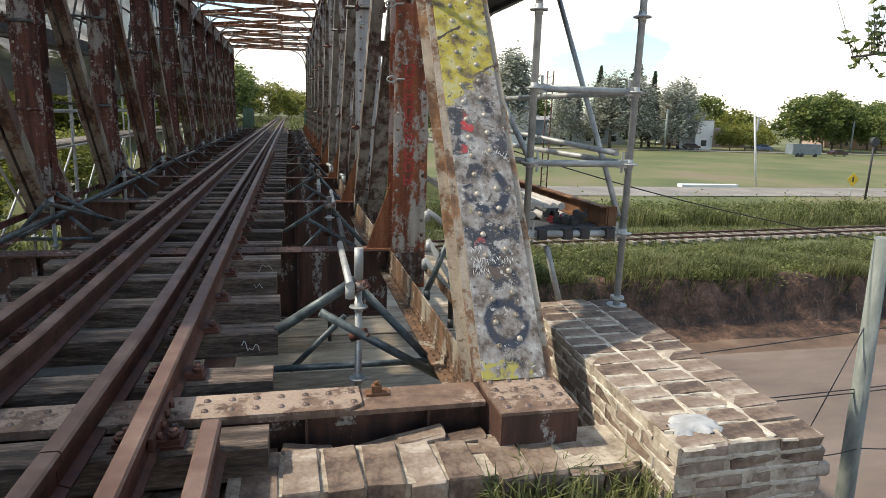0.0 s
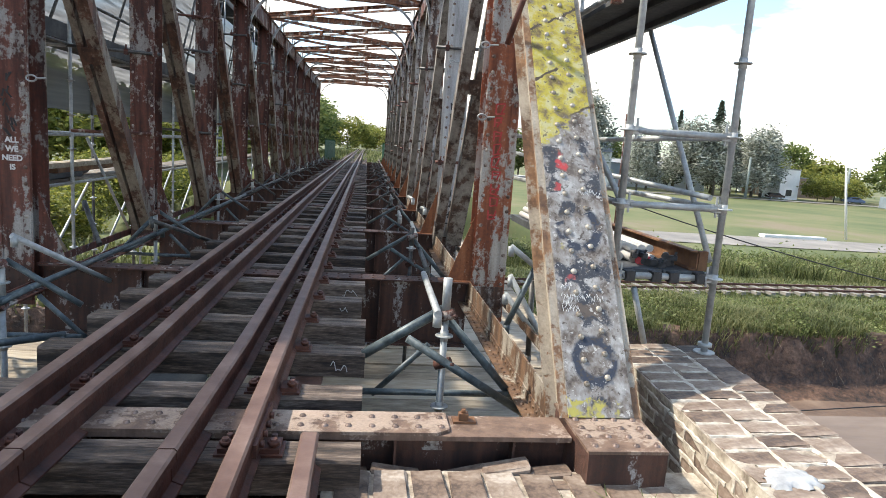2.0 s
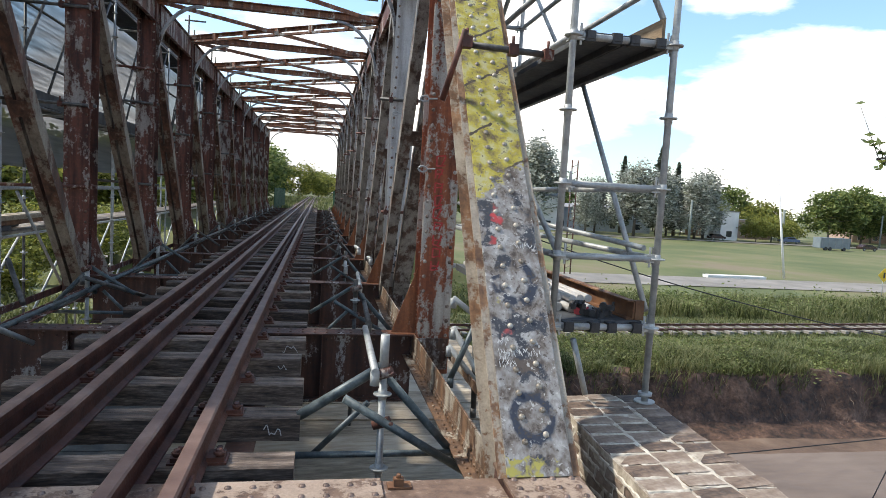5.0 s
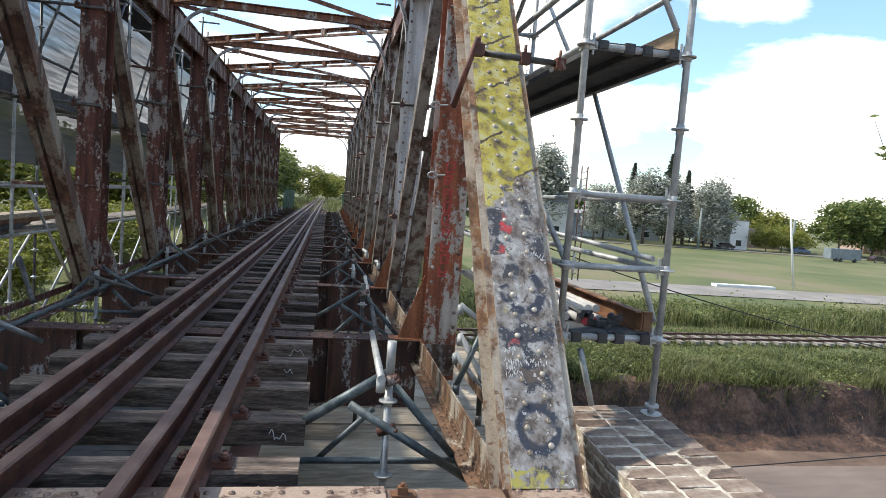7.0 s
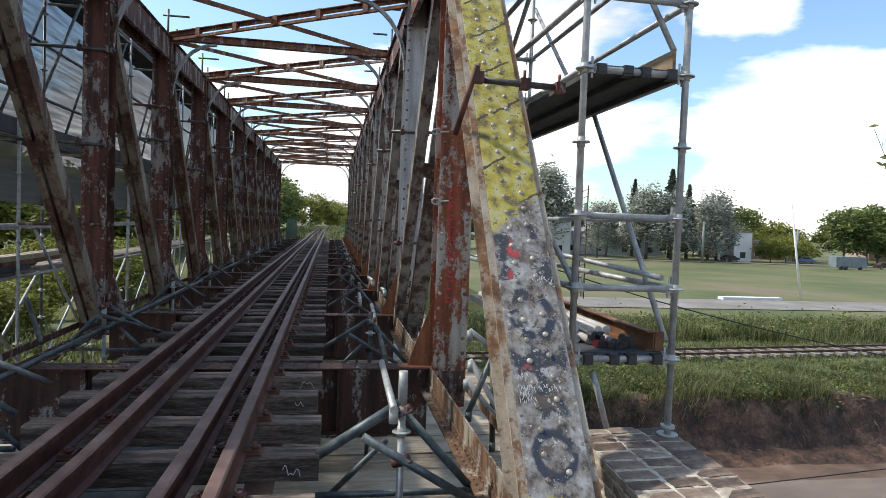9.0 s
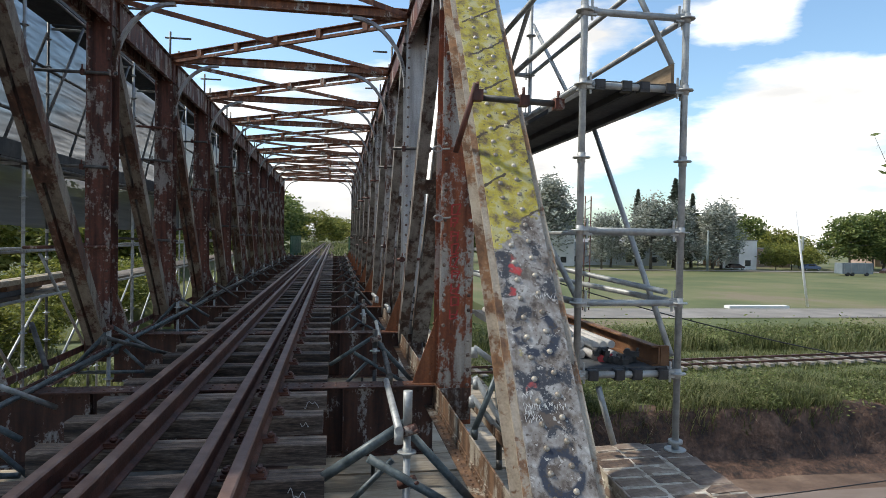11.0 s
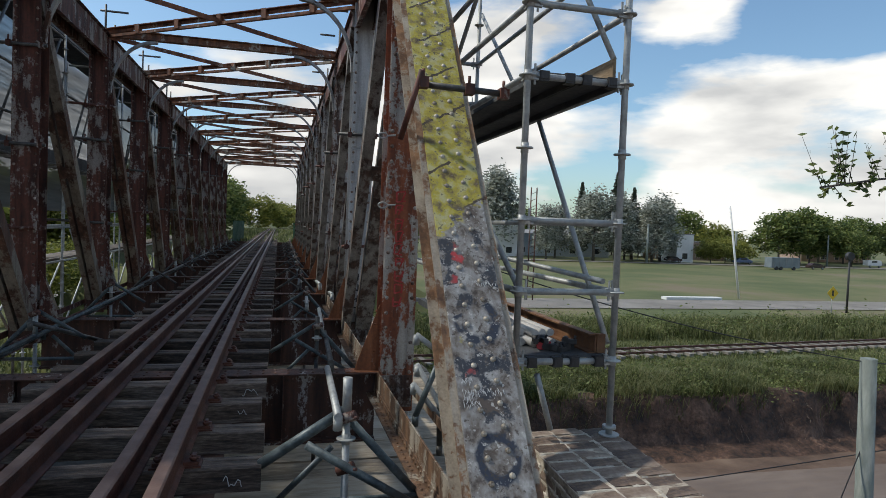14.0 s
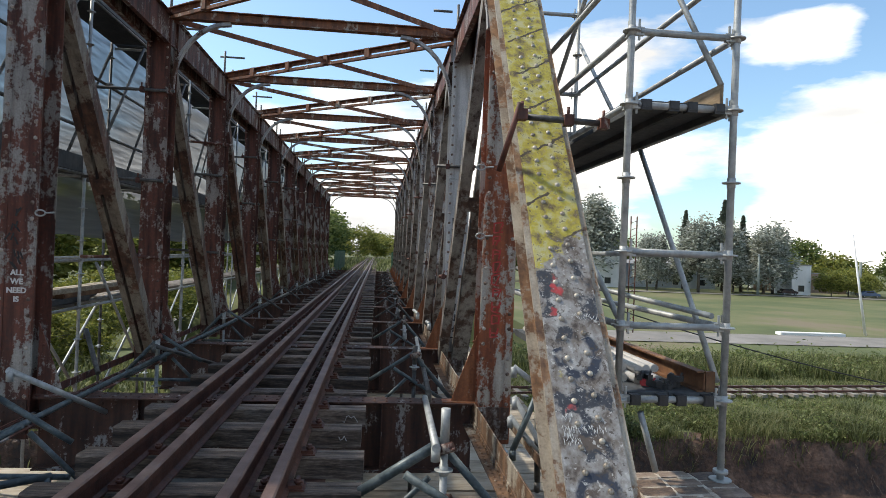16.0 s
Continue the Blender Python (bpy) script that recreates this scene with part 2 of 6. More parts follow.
M_tube_dark = material("dirty_blue_grey_tube", [(0.30, (0.035, 0.034, 0.032)), (0.50, (0.075, 0.074, 0.070)), (0.70, (0.15, 0.146, 0.138))], 9.0, rough=(0.4, 0.6), metal=0.3, fine=60, bump=0.1)
M_tube_blue = material("blue_grey_tube", [(0.30, (0.032, 0.042, 0.046)), (0.50, (0.074, 0.096, 0.103)), (0.70, (0.155, 0.185, 0.19))], 9.0, rough=(0.4, 0.6), metal=0.2, fine=60, bump=0.1)
M_brick = material("weathered_brown_brick", [(0.28, (0.065, 0.044, 0.033)), (0.40, (0.140, 0.096, 0.070)), (0.52, (0.20, 0.148, 0.112)), (0.64, (0.265, 0.21, 0.165)), (0.78, (0.40, 0.345, 0.29))], 7.0, fine=38, bump=1.0, grain=0.40, per_object=0.30)
M_mortar = material("pale_lime_mortar", [(0.34, (0.17, 0.135, 0.10)), (0.46, (0.30, 0.25, 0.195)), (0.56, (0.41, 0.355, 0.28)), (0.70, (0.54, 0.48, 0.40))], 9.0, fine=60, bump=0.6)
M_earth = material("bare_red_brown_earth", [(0.30, (0.075, 0.048, 0.034)), (0.50, (0.135, 0.088, 0.062)), (0.70, (0.20, 0.14, 0.10))], 0.8, fine=6, bump=0.9, bump_dist=0.06)
# red-brown earth of the cut face, darkened further to hold its shade
M_bank = material("cut_earth_with_shade", [(0.34, (0.018, 0.011, 0.008)), (0.46, (0.055, 0.030, 0.020)), (0.56, (0.095, 0.052, 0.034)), (0.72, (0.18, 0.11, 0.075))], 1.6, fine=9, bump=1.0, bump_dist=0.12, grain=0.5)
M_board = material("pale_scaffold_board", [(0.30, (0.165, 0.128, 0.085)), (0.50, (0.31, 0.255, 0.183)), (0.70, (0.43, 0.37, 0.285))], 3.0, stretch=(1, 5, 6), fine=20, bump=0.3, per_object=0.3)
M_deck_worn = material("worn_brown_planks", [(0.30, (0.055, 0.042, 0.032)), (0.50, (0.125, 0.098, 0.075)), (0.70, (0.24, 0.205, 0.165))], 3.0, stretch=(6, 1, 6), fine=20, bump=0.4, per_object=0.3)
M_deck_dark = material("dark_scaffold_deck", [(0.30, (0.03, 0.033, 0.036)), (0.55, (0.055, 0.06, 0.065)), (0.72, (0.09, 0.095, 0.10))], 4.0, fine=30, bump=0.2)


# ---- building helpers ----
PLACE = {}


def thing(name, loc=(0, 0, 0), label="", category="", group="", kind=""):
    ob = new(name)
    ob.empty_display_size = 0.1
    ob.location = loc
    PLACE[ob] = Vector(loc)
    return tagged(ob, label, category, group, kind)


def mesh_of(name, bm, mat, shift=(0, 0, 0), smooth=False):
    bmesh.ops.translate(bm, verts=bm.verts, vec=-Vector(shift))
    me = bpy.data.meshes.new(name)
    bm.to_mesh(me)
    bm.free()
    for m in (mat if isinstance(mat, (list, tuple)) else [mat]):
        me.materials.append(m)
    if smooth:
        me.polygons.foreach_set("use_smooth", [True] * len(me.polygons))
    return me


def part(name, bm, mat, parent, label="", smooth=False):
    ob = new(name, mesh_of(name, bm, mat, PLACE[parent], smooth))
    ob.parent = parent
    PLACE[ob] = PLACE[parent]
    return tagged(ob, label)


def solo(name, bm, mat, label="", category="", group="", kind="", loc=(0, 0, 0), smooth=False):
    ob = new(name, mesh_of(name, bm, mat, loc, smooth))
    ob.location = loc
    PLACE[ob] = Vector(loc)
    return tagged(ob, label, category, group, kind)


def share(name, data, parent, loc, label="", turn=None):
    """One more part on a mesh that alike parts share; loc in the world."""
    ob = new(name, data)
    ob.parent = parent
    ob.location = Vector(loc) - PLACE[parent]
    PLACE[ob] = Vector(loc)
    if turn is not None:
        ob.rotation_euler = turn
    return tagged(ob, label)


def box(bm, lo, hi, slot=0):
    x0, y0, z0 = lo
    x1, y1, z1 = hi
    v = [bm.verts.new(p) for p in ((x0, y0, z0), (x1, y0, z0), (x1, y1, z0), (x0, y1, z0), (x0, y0, z1), (x1, y0, z1), (x1, y1, z1), (x0, y1, z1))]
    for f in ((3, 2, 1, 0), (4, 5, 6, 7), (0, 1, 5, 4), (1, 2, 6, 5), (2, 3, 7, 6), (3, 0, 4, 7)):
        bm.faces.new([v[i] for i in f]).material_index = slot
    return v


def frame_of(p, q, up=(0, 0, 1)):
    """Axes of a bar from p to q: along, side, up."""
    a = (Vector(q) - Vector(p)).normalized()
    s = a.cross(Vector(up))
    if s.length < 1e-4:
        s = a.cross(Vector((0, 1, 0)))
    s.normalize()
    return a, s, s.cross(a)


def bar(bm, p, q, w, h, up=(0, 0, 1), off=(0, 0), slot=0):
    """A box bar from p to q, w across, h along up; off moves its axis (side, up)."""
    p, q = Vector(p), Vector(q)
    a, s, u = frame_of(p, q, up)
    d = s * off[0] + u * off[1]
    v = [bm.verts.new(e + d + s * i * w / 2 + u * j * h / 2) for e in (p, q) for i, j in ((-1, -1), (1, -1), (1, 1), (-1, 1))]
    for f in ((0, 1, 2, 3), (7, 6, 5, 4), (0, 4, 5, 1), (1, 5, 6, 2), (2, 6, 7, 3), (3, 7, 4, 0)):
        bm.faces.new([v[i] for i in f]).material_index = slot


def tube(bm, p, q, r=0.024, n=10, r2=None):
    p, q = Vector(p), Vector(q)
    a, s, u = frame_of(p, q)
    r2 = r if r2 is None else r2
    rings = [[bm.verts.new(e + s * k * math.cos(2 * math.pi * i / n) + u * k * math.sin(2 * math.pi * i / n)) for i in range(n)] for e, k in ((p, r), (q, r2))]
    for i in range(n):
        f = bm.faces.new((rings[0][i], rings[0][(i + 1) % n], rings[1][(i + 1) % n], rings[1][i]))
        f.smooth = True
    bm.faces.new(list(reversed(rings[0])))
    bm.faces.new(rings[1])


def path_tube(bm, pts, r=0.02, n=8):
    pts = [Vector(p) for p in pts]
    rings = []
    for i, p in enumerate(pts):
        a, s, u = frame_of(pts[max(0, i - 1)], pts[min(len(pts) - 1, i + 1)], (0.02, 0.31, 0.95))
        rings.append([bm.verts.new(p + s * r * math.cos(2 * math.pi * j / n) + u * r * math.sin(2 * math.pi * j / n)) for j in range(n)])
    for c, d in zip(rings, rings[1:]):
        for j in range(n):
            bm.faces.new((c[j], c[(j + 1) % n], d[(j + 1) % n], d[j])).smooth = True


def dome(bm, at, normal, r=0.016, n=6):
    """A rivet head."""
    c, a = Vector(at), Vector(normal).normalized()
    s = a.orthogonal().normalized()
    u = a.cross(s)
    rings = [[bm.verts.new(c + (s * math.cos(2 * math.pi * i / n) + u * math.sin(2 * math.pi * i / n)) * r * k + a * r * z) for i in range(n)] for k, z in ((1.0, 0.0), (0.75, 0.5))]
    top = bm.verts.new(c + a * r * 0.72)
    for i in range(n):
        j = (i + 1) % n
        bm.faces.new((rings[0][i], rings[0][j], rings[1][j], rings[1][i])).smooth = True
        bm.faces.new((rings[1][i], rings[1][j], top)).smooth = True


def prism(bm, pts, thick):
    """A flat plate: pts is its outline, thick a vector through it."""
    a = [bm.verts.new(Vector(p)) for p in pts]
    b = [bm.verts.new(Vector(p) + Vector(thick)) for p in pts]
    bm.faces.new(list(reversed(a)))
    bm.faces.new(b)
    k = len(pts)
    for i in range(k):
        bm.faces.new((a[i], a[(i + 1) % k], b[(i + 1) % k], b[i]))


# ---- plan ----
PANEL, Y0, NPAN = 3.65, 3.42, 12
XR, XL = 2.335, -2.35          # truss planes
Y_OF = [Y0 + PANEL * k for k in range(NPAN + 1)]
Z_STRUT, Z_CHORD0, Z_CHORD1 = 4.92, 4.42, 4.86

# ---- ground: one sheet, with the street cut below the bridge and the terrace beyond ----
def ground_height(x, y):
    n = noise.noise(Vector((x * 0.35, y * 0.35, 0.0))) * 0.12 + noise.noise(Vector((x * 1.3, y * 1.3, 3.0))) * 0.05
    if y < 3.2:
        if y >= 2.4 or x >= 3.3:
            return -5.8 + n * 0.2
        return -0.34 - 0.41 * min(1.0, max(0.0, (abs(x) - 1.25) / 0.8)) + n * 0.1
    if y > 46.5 and abs(x) < 16:
        k = min(1.0, (y - 46.5) / 1.5) * min(1.0, max(0.0, (16 - abs(x)) / 11.0))
        return -5.6 + 5.2 * k + n * 0.5
    if y < 18.0:
        return -5.8 + n * 0.15
    if y < 20.2:
        rough = 0.30 * noise.noise(Vector((x * 0.9, y * 1.4, 7.0))) + 0.16 * noise.noise(Vector((x * 2.4, y * 3.0, 2.0)))
        foot = 0.28 * min(1.0, max(0.0, (y - 18.0) / 1.1 + rough * 0.6))
        face = 1.47 * min(1.0, max(0.0, (y - 19.0 + rough * 0.9) / 0.35))
        return -5.8 + foot + face + n * 0.9
    if y < 33:
        return -4.05 + n * 0.5
    if y < 44:
        return -4.05 - 1.55 * (y - 33) / 11 + n * 0.4
    return -5.6 + n * 0.25


def build_ground():
    xs = [-900, -400, -150, -80, -50] + [-40 + 1.0 * i for i in range(40)] + [i * 0.3 for i in range(134)] + [40.5 + i * 0.7 for i in range(30)] + [64, 70, 80, 100, 140, 200, 400, 900]
    ys = [-300, -60, -10, 0, 2.39, 2.41, 3.19, 3.21, 6, 9, 12, 15, 17, 18] + [18.2 + 0.1 * i for i in range(21)] + [20.4 + 0.6 * i for i in range(43)] + [46.4, 46.6, 47.2, 48, 50, 55, 60, 64, 70, 80, 95, 110, 130, 150, 180, 250, 400, 700, 1500]
    bm = bmesh.new()
    grid = [[bm.verts.new((x, y, ground_height(x, y))) for x in xs] for y in ys]
    for j in range(len(ys) - 1):
        for i in range(len(xs) - 1):
            f = bm.faces.new((grid[j][i], grid[j][i + 1], grid[j + 1][i + 1], grid[j + 1][i]))
            yc, f.smooth = (ys[j] + ys[j + 1]) / 2, True
            # slot 2 is the bank face, with its shade in the colour
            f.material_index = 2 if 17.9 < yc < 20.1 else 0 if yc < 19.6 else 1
    return solo("ground", bm, [M_earth, M_grass_ground, M_bank], "bare earth street, grassy bank and park lawn", "ground", kind="structure")


M_grass_ground = material("short_park_grass", [(0.32, (0.062, 0.078, 0.022)), (0.46, (0.092, 0.108, 0.034)), (0.58, (0.135, 0.132, 0.052)), (0.66, (0.17, 0.135, 0.082))], 0.06, fine=3.0, bump=0.5, bump_dist=0.05, rough=(0.8, 0.95))
build_ground()


# ---- trusses ----
M_chord = flaked("brown_rusted_chord", ((0.048, 0.027, 0.017), (0.19, 0.105, 0.056)), ((0.17, 0.14, 0.105), (0.32, 0.28, 0.225)), 0.40, 4.0, 0.4)

def column_mesh(name, mat, h0=-0.55, h1=4.855):
    """H-section upright: two flange plates across the bridge joined by a web, with angles and rivets."""
    bm = bmesh.new()
    for y in (-0.15, 0.198):
        box(bm, (-0.175, y, h0), (0.175, y + 0.012, h1))
    box(bm, (-0.010, -0.138, h0), (0.010, 0.198, h1))
    for sx in (-1, 1):
        for y0 in (-0.138, 0.12):
            box(bm, (min(sx * 0.01, sx * 0.022), y0, h0), (max(sx * 0.01, sx * 0.022), y0 + 0.078, h1))
        box(bm, (min(sx * 0.095, sx * 0.168), -0.160, h0), (max(sx * 0.095, sx * 0.168), -0.1502, h1))
    return mesh_of(name, bm, mat)


def column_rivets(h0=-0.55, h1=4.855):
    bm = bmesh.new()
    z = h0 + 0.1
    while z < h1:
        for x in (-0.132, 0.132):
            dome(bm, (x, -0.160, z), (0, -1, 0), 0.022)
        dome(bm, (0.022, -0.10, z + 0.07), (1, 0, 0), 0.017)
        dome(bm, (-0.022, -0.10, z + 0.07), (-1, 0, 0), 0.017)
        z += 0.155
    return mesh_of("rivets", bm, M_rivet_col)


M_rivet_col = material("rusty_rivet_heads", [(0.3, (0.07, 0.036, 0.025)), (0.5, (0.19, 0.13, 0.10)), (0.7, (0.42, 0.37, 0.32))], 25.0, fine=60, bump=0.2, island=0.35)


def diagonal_mesh(name, mat, wide=1.0, battens=5, k_top=(0, 0, 4.45), k_bot=(0, 3.55, -0.25)):
    """Two flat members side by side with a dark slot between them, tied by batten plates."""
    bm = bmesh.new()
    t, b = Vector(k_top), Vector(k_bot)
    for sx, w in ((-0.12 * wide, 0.11 * wide), (0.085 * wide, 0.19 * wide)):
        o = Vector((sx, 0, 0))
        bar(bm, t + o, b + o, w, 0.014, up=(0, 0, 1), off=(0, 0.085))
        bar(bm, t + o, b + o, w, 0.014, up=(0, 0, 1), off=(0, -0.085))
        bar(bm, t + o, b + o, 0.016, 0.156, up=(0, 0, 1), off=(-w / 2 + 0.008, 0))
        bar(bm, t + o, b + o, 0.016, 0.156, up=(0, 0, 1), off=(w / 2 - 0.008, 0))
    for i in range(1, battens + 1):
        c = t.lerp(b, i / (battens + 1))
        bar(bm, c - (b - t).normalized() * 0.11, c + (b - t).normalized() * 0.11, 0.30 * wide, 0.012, up=(0, 0, 1), off=(0, -0.099))
    return mesh_of(name, bm, mat)


def build_truss(side, x, name, label):
    t = thing(name, (x, Y0, -0.3), label, "bridge truss", kind="structure")
    inner = -side
    rivet_rows = column_rivets()
    me_rust = column_mesh("column", M_truss_dark)
    me_grey = column_mesh("column", M_grey_col if side > 0 else M_truss_dark)
    me_far = column_mesh("column", M_truss)
    me_first = column_mesh("column", M_red_rust if side > 0 else M_red_dark)
    dia = diagonal_mesh("diagonal", M_diag_right, 1.3, 1) if side > 0 else diagonal_mesh("diagonal", M_diag_left, 0.76, 1)
    for k in range(1, NPAN):
        data = me_first if (k == 1) else me_grey if k == 2 else me_rust if side < 0 else me_far
        col = share("column", data, t, (x, Y_OF[k], 0))
        if k < 7:
            tagged(share("rivets", rivet_rows, col, (x, Y_OF[k], 0)), kind="stuff")
        if k < NPAN - 1:
            share("diagonal", dia, t, (x, Y_OF[k], 0))
    # knee gussets between the uprights and the floor beams
    bm = bmesh.new()
    prism(bm, [(inner * 0.17, 0, -0.16), (inner * 0.43, 0, -0.16), (inner * 0.37, 0, 0.02), (inner * 0.175, 0, 0.55)], (0, 0.012, 0))
    bar(bm, (inner * 0.17, 0.006, -0.15), (inner * 0.52, 0.006, -0.15), 0.16, 0.014)
    for i in range(5):
        dome(bm, (inner * (0.21 + 0.01 * (i % 2)), 0, -0.08 + i * 0.14), (0, -1, 0), 0.014)
    gus = mesh_of("gusset", bm, M_gusset if side > 0 else M_red_dark)
    for k in range(1, NPAN):
        share("gusset", gus, t, (x, Y_OF[k] - 0.02, 0))
    # splice plates with bolt rows low on the nearer uprights
    bm = bmesh.new()
    box(bm, (-0.16, -0.172, -0.50), (0.16, -0.1605, -0.17))
    for i in range(4):
        for sx in (-0.125, -0.045, 0.045, 0.125):
            dome(bm, (sx, -0.172, -0.46 + i * 0.085), (0, -1, 0), 0.016)
    splice = mesh_of("splice_plate", bm, M_girder_old if side < 0 else M_truss)
    for k in range(1, 6):
        share("splice_plate", splice, t, (x, Y_OF[k], 0))
    # chords
    def chord_piece(name, lo, hi, mat):
        bm = bmesh.new()
        box(bm, lo, hi)
        return part(name, bm, mat, t)

    ya, yb = Y_OF[1] - 0.2, Y_OF[NPAN - 1] + 0.2
    for sx in (-0.13, 0.13):
        chord_piece("top_chord_web", (x + sx - 0.009, ya, Z_CHORD0), (x + sx + 0.009, yb, Z_CHORD1), M_truss_dark)
        for z in (Z_CHORD0, Z_CHORD1 - 0.012):
            chord_piece("top_chord_angle", (x + sx - 0.035, ya - 0.002, z - 0.002), (x + sx + 0.035, yb + 0.002, z + 0.010), M_truss_dark)
    chord_piece("top_chord_cover", (x - 0.19, ya, Z_CHORD1 + 0.001), (x + 0.19, yb, Z_CHORD1 + 0.014), M_truss_dark)
    m_low = M_chord if side > 0 else M_red_dark
    for sx in (-0.19, 0.19):
        o = -1 if sx < 0 else 1
        chord_piece("bottom_chord_angle", (min(x + sx, x + sx + o * 0.10), Y0 + 0.14, -0.394), (max(x + sx, x + sx + o * 0.10), Y_OF[NPAN], -0.382), m_low)
        chord_piece("bottom_chord_strip", (min(x + sx + o * 0.008, x + sx + o * 0.018), Y0 + 0.14, -0.38), (max(x + sx + o * 0.008, x + sx + o * 0.018), Y_OF[NPAN], -0.31), m_low)
        web = chord_piece("bottom_chord_web", (x + sx - 0.007, Y0 + 0.14, -0.38), (x + sx + 0.007, Y_OF[NPAN], -0.145 if sx * inner > 0 and side > 0 else -0.30), m_low)
        chord = web if sx * inner > 0 or sx < 0 else chord
    bm = bmesh.new()
    for i in range(64):
        dome(bm, (x + inner * 0.208, Y0 + 0.3 + i * 0.085, -0.345), (inner, 0, 0), 0.014)
        dome(bm, (x + inner * 0.25, Y0 + 0.34 + i * 0.085, -0.382), (0, 0, 1), 0.014)
    tagged(part("rivets", bm, M_chord if side > 0 else M_girder, chord), kind="stuff")
    return t


truss_right = build_truss(1, XR, "bridge_truss", "riveted steel truss with flaking grey paint and rust")
build_truss(-1, XL, "bridge_truss", "riveted steel truss, dark with rust and streaks")


# ---- inclined end post with graffiti ----
def build_end_post(t, x):
    lo, hi = Vector((x - 0.035, 3.57, 0.05)), Vector((x - 0.035, 7.07, 4.86))
    a = (hi - lo).normalized()
    nrm = Vector((0, -a.z, a.y))
    lo = lo - a * 0.20
    bm = bmesh.new()
    bar(bm, lo - nrm * 0.007, hi - nrm * 0.007, 0.36, 0.014, up=nrm)
    post = part("end_post", bm, M_post, t, "cover plate painted yellow above and white with graffiti below")
    bm = bmesh.new()
    for sx in (-1, 1):
        bar(bm, lo - nrm * 0.135, hi - nrm * 0.135, 0.012, 0.24, up=nrm, off=(sx * 0.155, 0))
        bar(bm, lo - nrm * 0.258, hi - nrm * 0.258, 0.08, 0.012, up=nrm, off=(sx * 0.19, 0))
        bar(bm, lo - nrm * 0.022, hi - nrm * 0.022, 0.07, 0.012, up=nrm, off=(sx * 0.19, 0))
    part("side_plate", bm, M_post_side, post)
    bm = bmesh.new()
    dome(bm, (0, 0, 0), nrm, 0.019, 8)
    rv = mesh_of("rivet", bm, M_rivet)
    length = (hi - lo).length
    d = 0.20
    while d < length - 0.3:
        for sx in (-0.062, 0.062):
            p = lo + a * (d + sx * 0.3) + Vector((sx, 0, 0))
            ob = new("rivet", rv)
            ob.parent = post
            ob.location = p - PLACE[t]
        d += 0.135
    return lo, a, nrm


def post_material():
    """Layers of old paint by place along the post: yellow above, chalky white below, black daubs and two dark rings."""
    m = material("layered_post_paint", [(0.30, (0.055, 0.042, 0.035)), (0.40, (0.145, 0.122, 0.104)), (0.49, (0.215, 0.198, 0.182)), (0.58, (0.275, 0.266, 0.255)), (0.70, (0.39, 0.385, 0.37))], 9.0, fine=30, bump=0.6, grain=0.50, stretch=(1, 1, 0.6))
    n, l = m.node_tree.nodes, m.node_tree.links
    b = n["Principled BSDF"]
    base = b.inputs["Base Color"].links[0].from_socket
    tc = n.new("ShaderNodeTexCoord")

    def math_node(op, a, c=None, d=None):
        k = n.new("ShaderNodeMath")
        k.operation = op
        for i, v in enumerate((a, c, d)):
            if v is None:
                continue
            if isinstance(v, (int, float)):
                k.inputs[i].default_value = v
            else:
                l.new(v, k.inputs[i])
        return k.outputs[0]

    sep = n.new("ShaderNodeSeparateXYZ")
    l.new(tc.outputs["Object"], sep.inputs[0])
    z = math_node("ADD", sep.outputs["Z"], -0.3)      # height over the rails
    x = math_node("ADD", sep.outputs["X"], 0.035)
    wob = n.new("ShaderNodeTexNoise")
    wob.inputs["Scale"].default_value, wob.inputs["Detail"].default_value = 11.0, 6.0
    l.new(tc.outputs["Object"], wob.inputs["Vector"])
    fine_chips = n.new("ShaderNodeTexNoise")
    fine_chips.inputs["Scale"].default_value, fine_chips.inputs["Detail"].default_value, fine_chips.inputs["Roughness"].default_value = 34.0, 6.0, 0.7
    l.new(tc.outputs["Object"], fine_chips.inputs["Vector"])
    w = math_node("ADD", math_node("SUBTRACT", wob.outputs["Fac"], 0.5), math_node("MULTIPLY_ADD", fine_chips.outputs["Fac"], 0.30, -0.15))
    big = n.new("ShaderNodeTexNoise")
    big.inputs["Scale"].default_value, big.inputs["Detail"].default_value = 4.2, 5.0
    l.new(tc.outputs["Object"], big.inputs["Vector"])

    def layer(under, mask, colour):
        mx = n.new("ShaderNodeMix")
        mx.data_type = "RGBA"
        l.new(mask, mx.inputs["Factor"])
        l.new(under, mx.inputs["A"])
        if isinstance(colour, tuple):
            mx.inputs["B"].default_value = (*colour, 1)
        else:
            l.new(colour, mx.inputs["B"])
        return mx.outputs["Result"]

    def step(v, lo, hi):
        k = n.new("ShaderNodeMapRange")
        l.new(v, k.inputs["Value"])
        k.inputs["From Min"].default_value, k.inputs["From Max"].default_value = lo, hi
        return k.outputs["Result"]

    # yellow coat, with slanting dark laps and worn patches
    yr = n.new("ShaderNodeValToRGB")
    e = yr.color_ramp.elements
    e[0].position, e[0].color = 0.36, (0.12, 0.085, 0.04, 1)
    e[1].position, e[1].color = 0.64, (0.42, 0.39, 0.20, 1)
    e.new(0.43).color = (0.25, 0.205, 0.055, 1)
    e.new(0.52).color = (0.385, 0.325, 0.040, 1)
    l.new(math_node("ADD", w, 0.52), yr.inputs["Fac"])
    edge = math_node("ADD", z, math_node("ADD", math_node("MULTIPLY", w, 0.5), math_node("MULTIPLY", x, -0.7)))
    col = layer(base, step(edge, 1.42, 1.45), yr.outputs["Color"])
